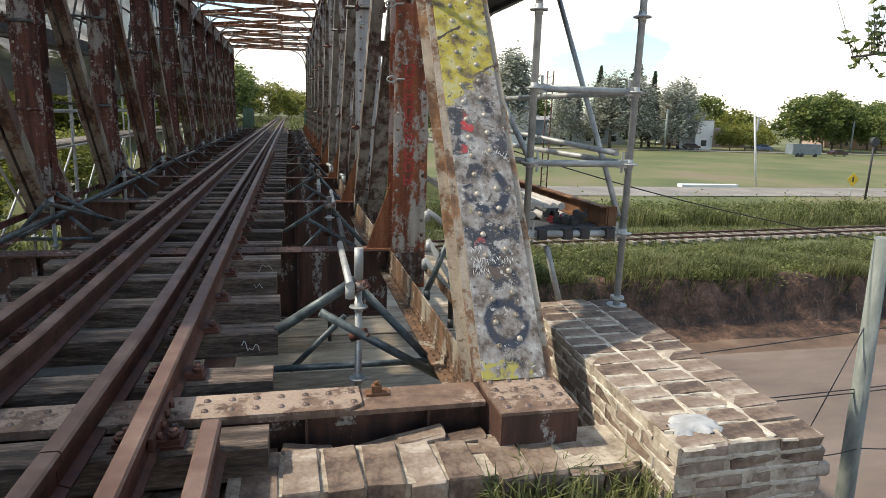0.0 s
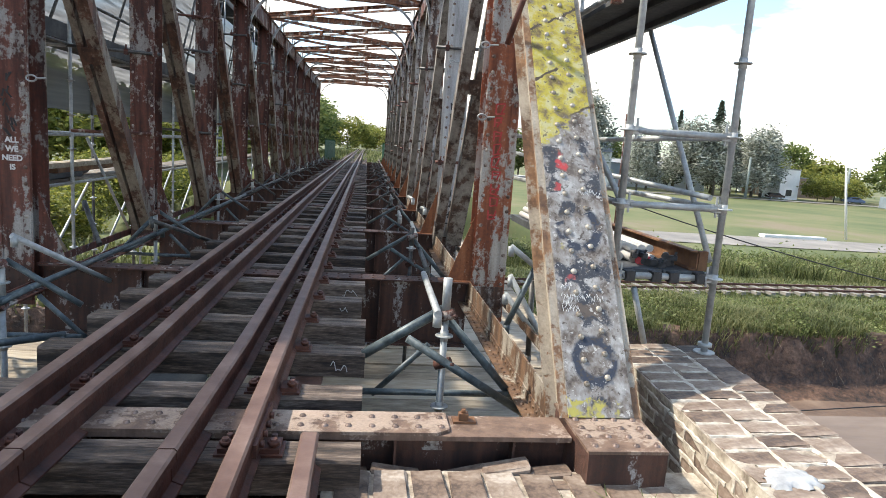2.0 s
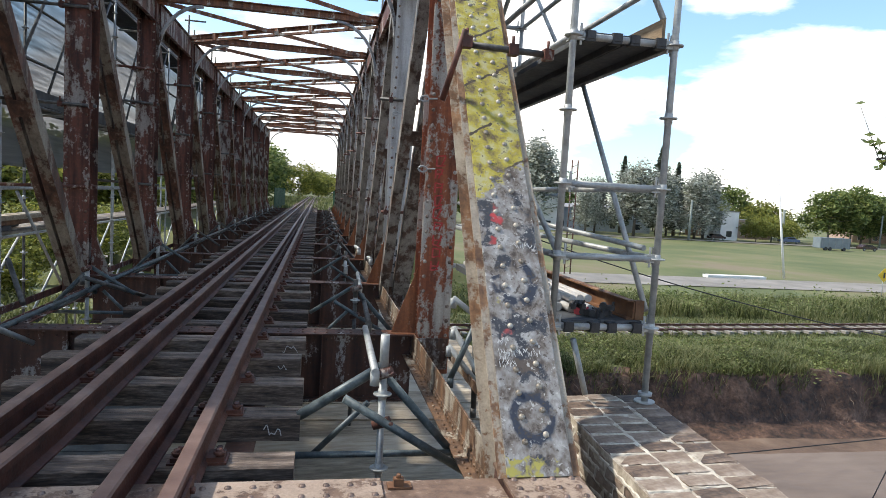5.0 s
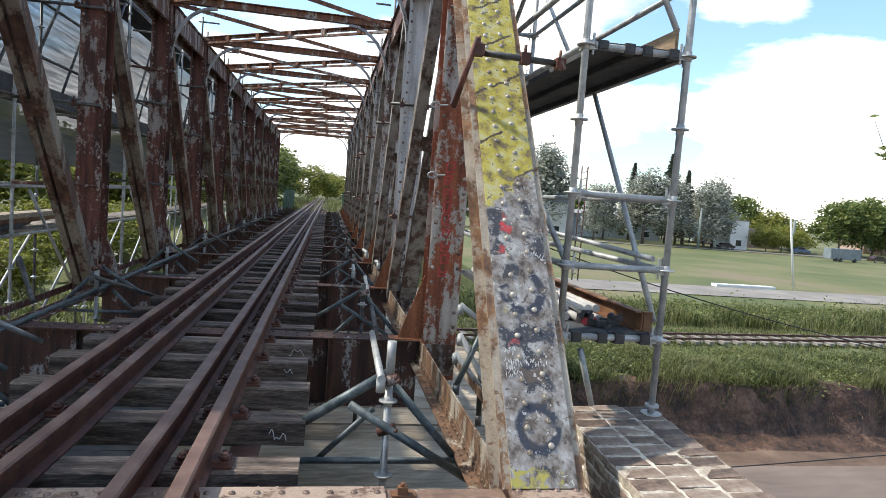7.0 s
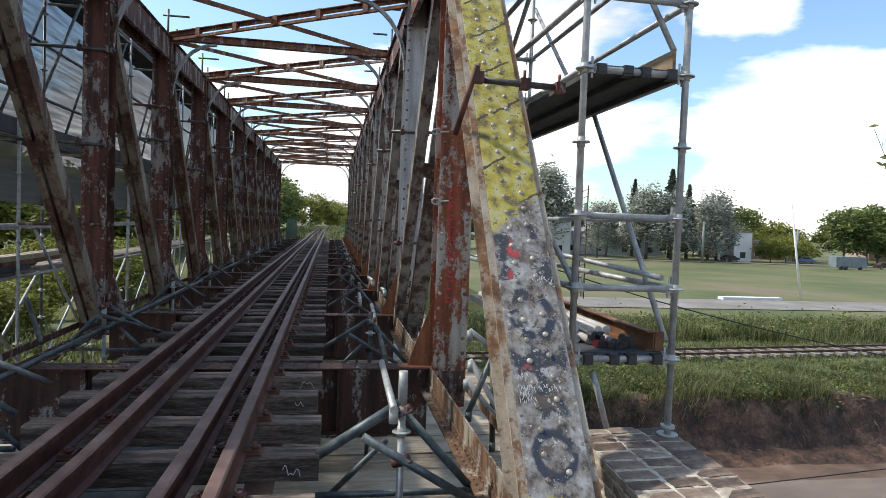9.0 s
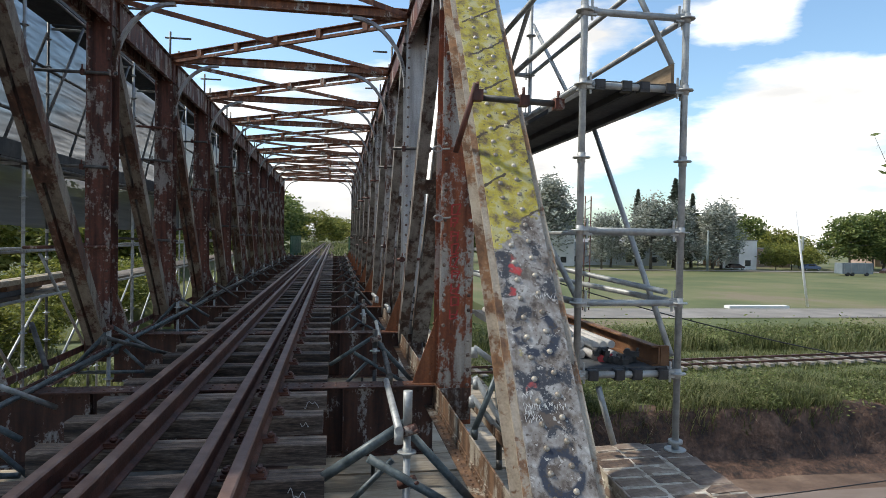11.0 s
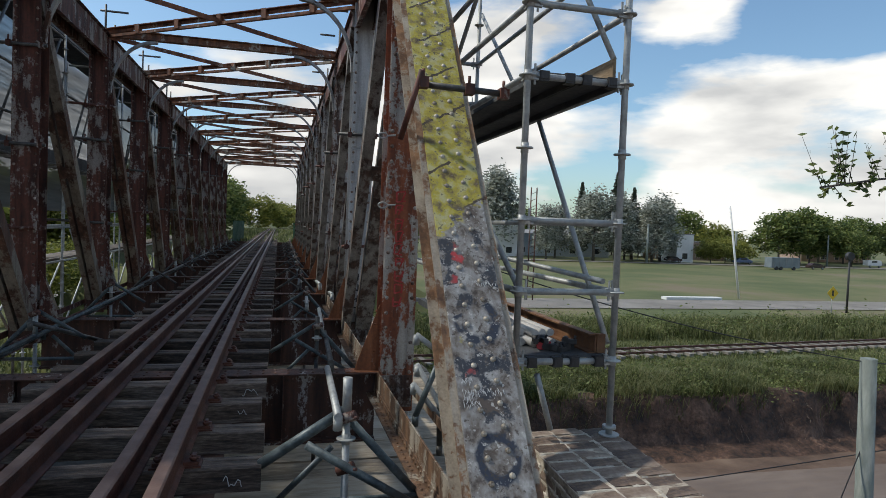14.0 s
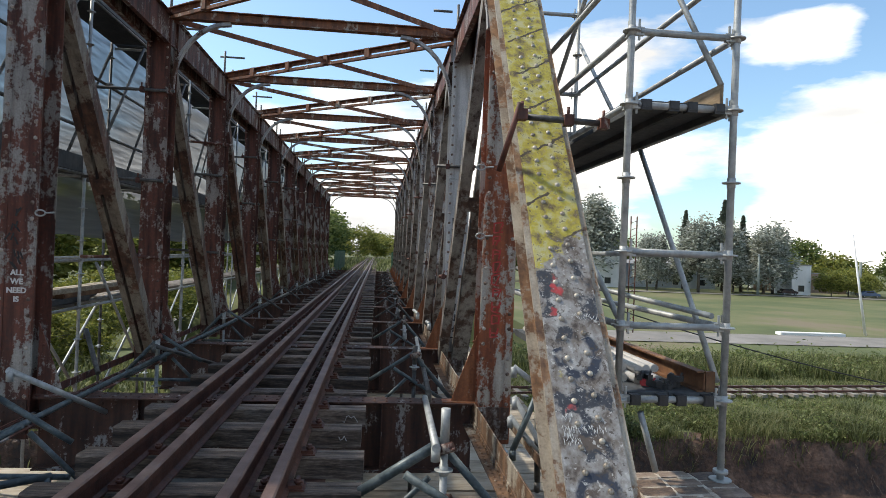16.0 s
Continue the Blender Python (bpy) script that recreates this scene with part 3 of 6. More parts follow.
    lap = math_node("FRACT", math_node("MULTIPLY", math_node("ADD", math_node("ADD", z, math_node("MULTIPLY", x, -0.55)), math_node("MULTIPLY", w, 0.07)), 2.7))
    hi_only = step(z, 1.48, 1.56)
    col = layer(col, math_node("MULTIPLY", hi_only, math_node("MULTIPLY", math_node("LESS_THAN", lap, 0.055), math_node("GREATER_THAN", big.outputs["Fac"], 0.44))), (0.06, 0.045, 0.03))
    # black and slate daubs: (middle across, height, half width, half height)
    for xc, zc, hw, hh in ((-0.135, 1.165, 0.035, 0.13), (0.09, 1.29, 0.045, 0.05), (0.125, 1.08, 0.045, 0.055), (-0.05, 0.94, 0.05, 0.03), (0.0, 0.59, 0.165, 0.050), (-0.01, 0.42, 0.030, 0.12), (0.06, 0.36, 0.06, 0.03), (0.0, 0.0, 0.030, 0.045)):
        dx = math_node("SUBTRACT", math_node("ABSOLUTE", math_node("SUBTRACT", x, xc)), hw)
        dz = math_node("SUBTRACT", math_node("ABSOLUTE", math_node("SUBTRACT", z, zc)), hh)
        d = math_node("ADD", math_node("MAXIMUM", dx, dz), math_node("MULTIPLY", w, 0.26))
        col = layer(col, math_node("MULTIPLY", math_node("SUBTRACT", 1.0, step(d, -0.006, 0.010)), step(fine_chips.outputs["Fac"], 0.36, 0.44)), (0.036, 0.041, 0.052))
    col = layer(col, math_node("MULTIPLY", step(math_node("ADD", math_node("MULTIPLY", w, -1.0), math_node("MULTIPLY", big.outputs["Fac"], 0.5)), 0.33, 0.42), math_node("SUBTRACT", 1.0, hi_only)), (0.095, 0.074, 0.060))
    # rings: (height, half width, half height, line width)
    u = math_node("MULTIPLY", z, 1.236)
    for h0, r0, lw in ((0.142, 0.122, 0.030), (0.82, 0.138, 0.034)):
        du = math_node("SUBTRACT", u, h0 * 1.236)
        rad = math_node("ADD", math_node("SQRT", math_node("ADD", math_node("MULTIPLY", du, du), math_node("MULTIPLY", math_node("MULTIPLY", x, 1.15), math_node("MULTIPLY", x, 1.15)))), math_node("MULTIPLY", w, 0.06))
        ring = math_node("SUBTRACT", 1.0, step(math_node("ABSOLUTE", math_node("SUBTRACT", rad, r0)), lw * 0.65, lw * 1.25))
        if h0 > 0.5:
            ring = math_node("MULTIPLY", ring, math_node("LESS_THAN", math_node("ADD", du, math_node("MULTIPLY", x, -0.4)), 0.085))
        col = layer(col, math_node("MULTIPLY", ring, step(math_node("ADD", wob.outputs["Fac"], math_node("MULTIPLY", big.outputs["Fac"], 0.3)), 0.50, 0.58)), (0.028, 0.036, 0.055))
    flecks = n.new("ShaderNodeTexNoise")
    flecks.inputs["Scale"].default_value, flecks.inputs["Detail"].default_value, flecks.inputs["Roughness"].default_value = 22.0, 8.0, 0.75
    l.new(tc.outputs["Object"], flecks.inputs["Vector"])
    col = layer(col, math_node("MULTIPLY", step(flecks.outputs["Fac"], 0.575, 0.60), 0.85), (0.060, 0.047, 0.038))
    col = layer(col, math_node("MULTIPLY", math_node("SUBTRACT", 1.0, step(flecks.outputs["Fac"], 0.385, 0.41)), math_node("SUBTRACT", 0.8, math_node("MULTIPLY", hi_only, 0.6))), (0.50, 0.49, 0.46))
    # red dabs and the yellow splash at the foot
    for zc, xc, r, c in ((1.21, -0.07, 0.010, (0.42, 0.045, 0.05)), (1.06, -0.09, 0.002, (0.34, 0.045, 0.05)), (0.57, -0.10, -0.004, (0.32, 0.05, 0.05)), (0.67, -0.14, 0.016, (0.34, 0.29, 0.10))):
        dz, dx = math_node("SUBTRACT", z, zc), math_node("SUBTRACT", x, xc)
        d = math_node("ADD", math_node("SQRT", math_node("ADD", math_node("MULTIPLY", dz, dz), math_node("MULTIPLY", dx, dx))), math_node("MULTIPLY", w, 0.26))
        col = layer(col, math_node("SUBTRACT", 1.0, step(d, r - 0.012, r + 0.012)), c)
    splash = math_node("MULTIPLY", math_node("LESS_THAN", math_node("ADD", z, math_node("MULTIPLY", w, 0.25)), -0.035), step(math_node("ADD", wob.outputs["Fac"], math_node("MULTIPLY", x, -0.35)), 0.46, 0.53))
    col = layer(col, splash, (0.36, 0.32, 0.075))
    l.new(col, b.inputs["Base Color"])
    return m


M_post = post_material()
M_rivet = material("worn_rivet_steel", [(0.3, (0.10, 0.08, 0.06)), (0.5, (0.30, 0.27, 0.22)), (0.7, (0.45, 0.42, 0.36))], 30.0, fine=90, bump=0.2, rough=(0.4, 0.6), metal=0.3, per_object=0.3)
M_post_side = flaked("cream_paint_on_rust", ((0.095, 0.046, 0.025), (0.33, 0.185, 0.095)), ((0.22, 0.18, 0.135), (0.40, 0.35, 0.28)), 0.44, 3.4, 0.45)
build_end_post(truss_right, XR)
M_scratch = material("thin_white_scribble", [(0.3, (0.45, 0.45, 0.44)), (0.7, (0.66, 0.66, 0.64))], 30.0)
rs = random.Random(17)
for zc, x0, count in ((0.50, -0.15, 5), (0.445, -0.15, 17), (0.415, -0.145, 4), (0.39, -0.15, 7), (1.03, 0.04, 9)):
    bm = bmesh.new()
    for i in range(count):
        for j in range(2):
            z = zc + rs.uniform(-0.012, 0.012)
            xx = x0 + 0.015 * i + rs.uniform(-0.004, 0.004)
            p = Vector((XR - 0.035 + xx, 3.57 + (z - 0.05) * 3.5 / 4.81, z)) + Vector((0, -0.809, 0.588)) * (0.002 + 0.002 * j)
            d = Vector((rs.uniform(-0.008, 0.008), 0.588 * 0.011, 0.809 * 0.011))
            bar(bm, p - d, p + d, 0.003, 0.001, up=(0, -0.809, 0.588))
    solo("white_scribble", bm, M_scratch, "thin white scribbled strokes on the painted end post", "graffiti", "scribbles on the post", loc=(XR, 3.9, zc))


# ---- floor beams, stringers, rails, sleepers ----
def build_cross_girder(k):
    y = Y_OF[k]
    t = thing("cross_girder", (0, y, -0.8), "dark riveted plate girder spanning between the trusses", "girder", "floor beams", "structure")
    bm = bmesh.new()
    box(bm, (XL + 0.2, y - 0.007, -0.85), (XR - 0.2, y + 0.007, -0.165))
    part("web", bm, M_girder_old, t)
    for z in (-0.165, -0.86):
        bm = bmesh.new()
        box(bm, (XL + 0.2, y - 0.13, z), (XR - 0.2, y + 0.13, z + 0.014))
        part("flange", bm, M_girder_old, t)
        bm = bmesh.new()
        box(bm, (XL + 0.2, y - 0.09, z - 0.010 if z > -0.5 else z + 0.014), (XR - 0.2, y + 0.09, z if z > -0.5 else z + 0.024))
        part("flange_angle", bm, M_girder_old, t)
    for x in (-1.2, -0.6, 0.6, 1.2):
        bm = bmesh.new()
        box(bm, (x - 0.006, y - 0.09, -0.83), (x + 0.006, y + 0.09, -0.18))
        part("stiffener", bm, M_girder_old, t)
    if k < 5:
        bm = bmesh.new()
        for i in range(34):
            x = XL + 0.3 + i * 0.122
            for dy in (-0.065, 0.065):
                dome(bm, (x, y + dy, -0.151), (0, 0, 1), 0.016)
            dome(bm, (x, y - 0.009, -0.23), (0, -1, 0), 0.014)
        tagged(part("rivets", bm, M_girder, t), kind="stuff")
    return t


for k in range(1, NPAN + 1):
    build_cross_girder(k)

SLEEPER_BOT, SLEEPER_TOP = -0.325, -0.165


def rail_section(bm, x, y0, y1, guard=False):
    """Foot, web and head of a flat-bottom rail along y; the running rails are of a heavier section than the guard rails."""
    web, foot = (0.016, 0.060) if guard else (0.027, 0.056)
    half = [(foot, -0.165), (foot, -0.155), (web + 0.004, -0.138), (web, -0.062), (0.038, -0.050), (0.040, -0.010), (0.030, 0.0)]
    pts = [(-half[0][0], half[0][1])] + half + [(-a, b) for a, b in half[:0:-1]]
    line = x if isinstance(x, list) else [(y0, x), (y1, x)]
    n = len(line) - 1
    rings = [[bm.verts.new((cx + px, cy, pz)) for px, pz in pts] for cy, cx in line]
    m = len(pts)
    for i in range(n):
        for j in range(m):
            f = bm.faces.new((rings[i][j], rings[i][(j + 1) % m], rings[i + 1][(j + 1) % m], rings[i + 1][j]))
            f.material_index = 1 if j in (6, 7, 8) else 0
    bm.faces.new(rings[0])
    bm.faces.new(list(reversed(rings[-1])))


for x, name, label in ((0.533, "rail", "rust-brown running rail with a worn head"), (-0.567, "rail", "rust-brown running rail with a worn head"),
                       ([(-6.0, 0.12), (0.0, 0.195), (2.82, 0.262)], "guard_rail", "rust-brown end piece of the inner guard rail"), ([(2.83, 0.262), (4.3, 0.292), (40.0, 0.290), (120.0, 0.290)], "guard_rail", "rust-brown inner guard rail spiked to the sleepers"),
                       ([(-6.0, -0.40), (0.0, -0.34), (2.81, -0.300)], "guard_rail", "rust-brown end piece of the inner guard rail"), ([(2.82, -0.300), (4.2, -0.250), (40.0, -0.252), (120.0, -0.252)], "guard_rail", "rust-brown inner guard rail spiked to the sleepers")):
    bm = bmesh.new()
    rail_section(bm, x, -6.0, 120.0, name == "guard_rail")
    bmesh.ops.recalc_face_normals(bm, faces=bm.faces)
    solo(name, bm, [M_rail, M_railhead], label, "rail", "track rails", "structure")

for x in (-0.75, 0.68):
    bm = bmesh.new()
    box(bm, (x - 0.008, Y0, -0.75), (x + 0.008, Y_OF[NPAN], -0.345))
    box(bm, (x - 0.09, Y0, -0.34), (x + 0.09, Y_OF[NPAN], -0.327))
    solo("stringer", bm, M_girder, "dark steel stringer under the sleepers", "stringer", "stringers", "structure")

# ---- top bracing ----
def build_top_strut(k):
    y = Y_OF[k]
    t = thing("portal_strut", (0, y, Z_STRUT), "rust-brown top strut with curved knee braces between the trusses", "strut", "top struts", "structure")
    bm = bmesh.new()
    z = Z_STRUT
    box(bm, (XL, y - 0.006, z - 0.065), (XR, y + 0.006, z + 0.065))
    for zz in (z - 0.075, z + 0.065):
        box(bm, (XL, y - 0.07, zz), (XR, y + 0.07, zz + 0.012))
    part("beam", bm, M_rust_top, t)
    for s, x in ((1, XL + 0.17), (-1, XR - 0.17)):
        bm = bmesh.new()
        pts = []
        for i in range(9):
            a = math.pi / 2 * i / 8
            pts.append(Vector((x + s * 0.85 * (1 - math.cos(a)), y, z - 1.15 + 1.05 * math.sin(a))))
        for p, q in zip(pts, pts[1:]):
            bar(bm, p, q, 0.09, 0.05, up=(s, 0, -0.5))
        part("knee_brace", bm, M_grey_col, t)
    return t


M_rust_top = flaked("orange_brown_top_steel", ((0.060, 0.022, 0.014), (0.30, 0.115, 0.050)), ((0.22, 0.17, 0.13), (0.44, 0.39, 0.33)), 0.30, 3.0, 0.35)
for k in range(1, NPAN):
    build_top_strut(k)
for k in range(1, NPAN - 1):
    ya, yb = Y_OF[k], Y_OF[k + 1]
    for n, (p, q) in enumerate((((XL, ya, Z_STRUT - 0.03), (XR, yb, Z_STRUT - 0.03)), ((XR, ya, Z_STRUT + 0.05), (XL, yb, Z_STRUT + 0.05)))):
        bm = bmesh.new()
        bar(bm, p, q, 0.075, 0.012)
        bar(bm, p, q, 0.012, 0.075, off=(0.03, -0.04))
        if n == 1:
            bar(bm, p, q, 0.06, 0.05, off=(0, -0.15))
            for i in range(1, 6):
                c = Vector(p).lerp(Vector(q), i / 6)
                d = (Vector(q) - Vector(p)).normalized() * 0.05
                bar(bm, c - d, c + d, 0.085, 0.17, off=(0, -0.075))
        solo("lateral_brace", bm, M_rust_top, "rusted angle-iron brace crossing between the top struts", "brace", "top bracing", "structure")

# ---- scaffold parts ----
M_orange = material("rusted_channel_steel", [(0.30, (0.060, 0.026, 0.015)), (0.50, (0.155, 0.070, 0.031)), (0.70, (0.26, 0.145, 0.072))], 6.0, fine=40, bump=0.3)
M_cream_tube = material("pale_plastic_pipe", [(0.30, (0.36, 0.34, 0.31)), (0.50, (0.50, 0.48, 0.45)), (0.70, (0.60, 0.58, 0.55))], 5.0, rough=(0.4, 0.6), fine=40, bump=0.1)
M_red = material("red_clamp_paint", [(0.3, (0.30, 0.02, 0.025)), (0.7, (0.50, 0.04, 0.05))], 12.0, rough=(0.4, 0.6))
M_black = material("black_greased_steel", [(0.3, (0.012, 0.012, 0.013)), (0.7, (0.04, 0.04, 0.042))], 14.0, rough=(0.45, 0.7))
M_toe = material("brown_toe_board", [(0.3, (0.14, 0.09, 0.05)), (0.5, (0.24, 0.17, 0.10)), (0.7, (0.33, 0.25, 0.17))], 5.0, stretch=(6, 1, 6), fine=18, bump=0.4)


def rosette_mesh():
    bm = bmesh.new()
    tube(bm, (0, 0, -0.005), (0, 0, 0.005), 0.061, 12)
    tube(bm, (0, 0, -0.035), (0, 0, 0.035), 0.0285, 10)
    return mesh_of("rosette", bm, M_galv)


ROSETTE = rosette_mesh()


def wedge_mesh():
    """The cast head and upright wedge that lock a ledger to a rosette."""
    bm = bmesh.new()
    box(bm, (-0.016, -0.016, -0.028), (0.05, 0.016, 0.028))
    box(bm, (0.012, -0.005, -0.06), (0.026, 0.005, 0.085))
    return mesh_of("wedge_head", bm, M_galv)


WEDGE = wedge_mesh()


def standard(t, x, y, z0, z1, first=0.455, step=0.5, mat=None, foot=False):
    bm = bmesh.new()
    tube(bm, (x, y, z0), (x, y, z1), 0.0242, 12)
    if foot:
        tube(bm, (x, y, z0), (x, y, z0 + 0.012), 0.075, 14)
        tube(bm, (x, y, z0 + 0.05), (x, y, z0 + 0.075), 0.05, 12)
    st = part("standard", bm, mat or M_galv, t)
    z = first
    while z < z1:
        if z > z0 + 0.1:
            share("rosette", ROSETTE, st, (x, y, z))
        z += step
    return st


def ledger(t, p, q, mat=None, heads=True, r=0.0242, name="ledger"):
    p, q = Vector(p), Vector(q)
    a = (q - p).normalized()
    bm = bmesh.new()
    tube(bm, p + a * 0.06, q - a * 0.06, r, 10)
    ob = part(name, bm, mat or M_galv, t)
    if heads:
        yaw = math.atan2(a.y, a.x)
        share("wedge_head", WEDGE, ob, p + a * 0.035, turn=(0, 0, yaw))
        share("wedge_head", WEDGE, ob, q - a * 0.035, turn=(0, 0, yaw + math.pi))
    return ob


TX, TY = (2.746, 3.498), (4.60, 8.30)


def hook_mesh():
    bm = bmesh.new()
    box(bm, (-0.035, -0.034, -0.036), (0.035, 0.036, 0.036))
    box(bm, (-0.030, -0.040, -0.020), (0.030, -0.034, 0.030))
    return mesh_of("deck_hook", bm, M_black)


HOOK = hook_mesh()


def build_tower():
    t = thing("scaffold_tower", (3.12, 4.6, -0.1), "galvanised modular scaffold tower standing on the brick wing wall", "scaffold")
    standard(t, TX[1], TY[0], -0.095, 5.6, foot=True)
    standard(t, TX[0], TY[0], 0.25, 5.6)
    for x in TX:
        standard(t, x, TY[1], -5.8, 5.6, first=-5.545)
    for z in (0.455, 0.955, 1.455, 2.455, 2.955, 3.455, 4.455):
        ledger(t, (TX[0], TY[0], z), (TX[1], TY[0], z))
        if z != 2.455:
            ledger(t, (TX[0], TY[1], z), (TX[1], TY[1], z))
        for x in TX:
            if z in (1.455, 0.455) and x == TX[0]:
                continue
            ledger(t, (x, TY[0], z), (x, TY[1], z))
    for p, q in (((3.498, 4.65, 0.52), (3.498, 6.25, 2.50)), ((2.90, 4.62, 0.42), (3.06, 4.62, -0.10)), ((2.76, 8.1, 1.25), (3.47, 4.66, 1.02)),
                 ((2.79, 4.66, 0.93), (2.79, 7.1, 2.40)), ((3.455, 4.66, 2.60), (3.10, 5.5, 4.3)), ((2.52, 5.0, 0.10), (2.86, 4.66, -0.10)), ((3.498, 6.45, 2.5), (3.498, 8.25, 4.1)), ((2.80, 7.6, 2.5), (2.80, 4.7, 4.4))):
        ledger(t, p, q, heads=False, r=0.0215, name="brace")
    for z in (0.475, 2.475):
        for i in range(2):
            bm = bmesh.new()
            x0 = 2.80 + i * 0.325
            box(bm, (x0, 4.63, z), (x0 + 0.315, 8.12, z + 0.022))
            for xx in (x0, x0 + 0.303):
                box(bm, (xx, 4.63, z - 0.05), (xx + 0.012, 8.12, z))
            dk = part("deck_plank", bm, M_deck_dark, t)
            for xx in (x0 + 0.06, x0 + 0.255):
                share("deck_hook", HOOK, dk, (xx, 4.6, z - 0.02))
    bm = bmesh.new()
    box(bm, (3.425, 4.66, 2.50), (3.45, 8.1, 2.65))
    part("toe_board", bm, M_toe, t)
    # tie tube to the end post
    ledger(t, (2.04, 5.02, 2.42), (2.80, 5.02, 2.40), M_tube_dark, False, name="tie_tube")
    bm = bmesh.new()
    tube(bm, (2.07, 4.93, 2.50), (1.96, 5.1, 2.02), 0.0215, 10)
    part("tie_stub", bm, M_truss_dark, t)
    for c in ((2.09, 4.97, 2.42), (2.45, 5.02, 2.41), (2.72, 5.02, 2.40)):
        bm = bmesh.new()
        box(bm, Vector(c) - Vector((0.035, 0.04, 0.04)), Vector(c) + Vector((0.035, 0.04, 0.04)))
        tube(bm, Vector(c) + Vector((0, 0, 0.03)), Vector(c) + Vector((0, 0, 0.10)), 0.012, 6)
        part("coupler", bm, M_truss_dark, t)
    return t


build_tower()

# load on the lower deck
for i in range(11):
    bm = bmesh.new()
    x, lay = 2.85 + (i % 5) * 0.078, i // 5
    y0 = 4.80 + random.uniform(0, 0.22) + 0.12 * lay
    tube(bm, (x + 0.04 * lay, y0, 0.530 + 0.058 * lay), (x + 0.02 + 0.04 * lay, 7.9, 0.532 + 0.058 * lay), 0.031, 12)
    solo("pipe", bm, M_cream_tube, "long pale pipe lying on the scaffold deck", "pipe", "pipes on the deck", loc=(x, y0, 0.5))
bm = bmesh.new()
box(bm, (3.385, 4.66, 0.4985), (3.395, 7.4, 0.64))
box(bm, (3.335, 4.66, 0.63), (3.4, 7.4, 0.642))
box(bm, (3.335, 4.66, 0.4985), (3.4, 7.4, 0.51))
box(bm, (3.40, 4.655, 0.4985), (3.465, 4.70, 0.64))
solo("steel_channel", bm, M_orange, "rust-orange steel channel lying along the scaffold deck", "steel beam", loc=(3.4, 5, 0.5))
for i in range(9):
    bm = bmesh.new()
    x, y = 2.98 + random.uniform(0, 0.28), 4.70 + random.uniform(0, 0.16)
    z = 0.498 + (0.05 if i > 5 else 0)
    a = random.uniform(0, 3)
    d = Vector((math.cos(a), math.sin(a), 0)) * 0.05
    c = Vector((x, y, z + 0.028))
    bar(bm, c - d * 0.8, c + d * 0.8, 0.036, 0.036, off=(0, -0.010))
    tube(bm, c - d * 0.4, c - d * 0.4 + Vector((0.012, 0, 0.035)), 0.009, 6)
    tube(bm, c + d * 0.9 + d.cross(Vector((0, 0, 0.6))), c + d * 0.9 - d.cross(Vector((0, 0, 0.6))), 0.026, 8)
    solo("scaffold_coupler", bm, M_red if i == 3 else M_black, "red scaffold coupler on the deck" if i == 3 else "black scaffold coupler on the deck", "coupler", "loose couplers", loc=(x, y, z))


# ---- props of tube and jack beside the track ----
def build_prop(x, y, side, near=False):
    """A jack post with collars and the tubes that brace it to sleepers and truss; side +1 right, -1 left."""
    t = thing("scaffold_prop", (x, y, -1.6), "scaffold jack post with collars and crossing blue-grey tubes", "scaffold prop", "track props")
    pale = M_galv if near or side < 0 else M_tube_dark
    bm = bmesh.new()
    top = 0.40 if near else 0.26 if side > 0 else 0.12
    tube(bm, (x, y, -1.55), (x, y, top - 0.22), 0.0242, 12)
    tube(bm, (x, y, top - 0.22), (x, y, top), 0.030, 12)
    post = part("post", bm, pale, t)
    for z in (0.005, -0.495, -0.995):
        share("rosette", ROSETTE, post, (x, y, z))
    s = side
    runs = [((x - s * 0.53, y + 0.12, -0.18), (x - s * 0.01, y + 0.06, 0.17), 0.034 if near else 0.024), ((x - s * 0.25, y - 0.06, -0.005), (x + s * 0.62, y - 0.08, -0.53), 0.028 if near else 0.022),
            ((x + s * 0.03, y + 0.08, 0.10), (x + s * 0.62, y + 0.10, -0.56), 0.028), ((x - s * 0.45, y + 0.5, -0.62), (x - s * 0.05, y + 0.45, -0.20), 0.022),
            ((x - s * 0.55, y + 0.05, -0.42), (x + s * 0.65, y + 0.05, -0.42), 0.022)]
    for p, q, r in runs:
        bm = bmesh.new()
        tube(bm, p, q, r, 10)
        part("brace", bm, M_tube_blue if near or y < 13 else M_tube_dark, t)
    for z in (0.15, -0.18):
        bm = bmesh.new()
        tube(bm, (x - 0.05, y - 0.01, z - 0.02), (x + 0.05, y - 0.05, z + 0.02), 0.034, 8)
        tube(bm, (x + 0.03, y - 0.06, z), (x + 0.06, y - 0.10, z + 0.02), 0.012, 6)
        part("coupler", bm, M_truss_dark, t)
    return t


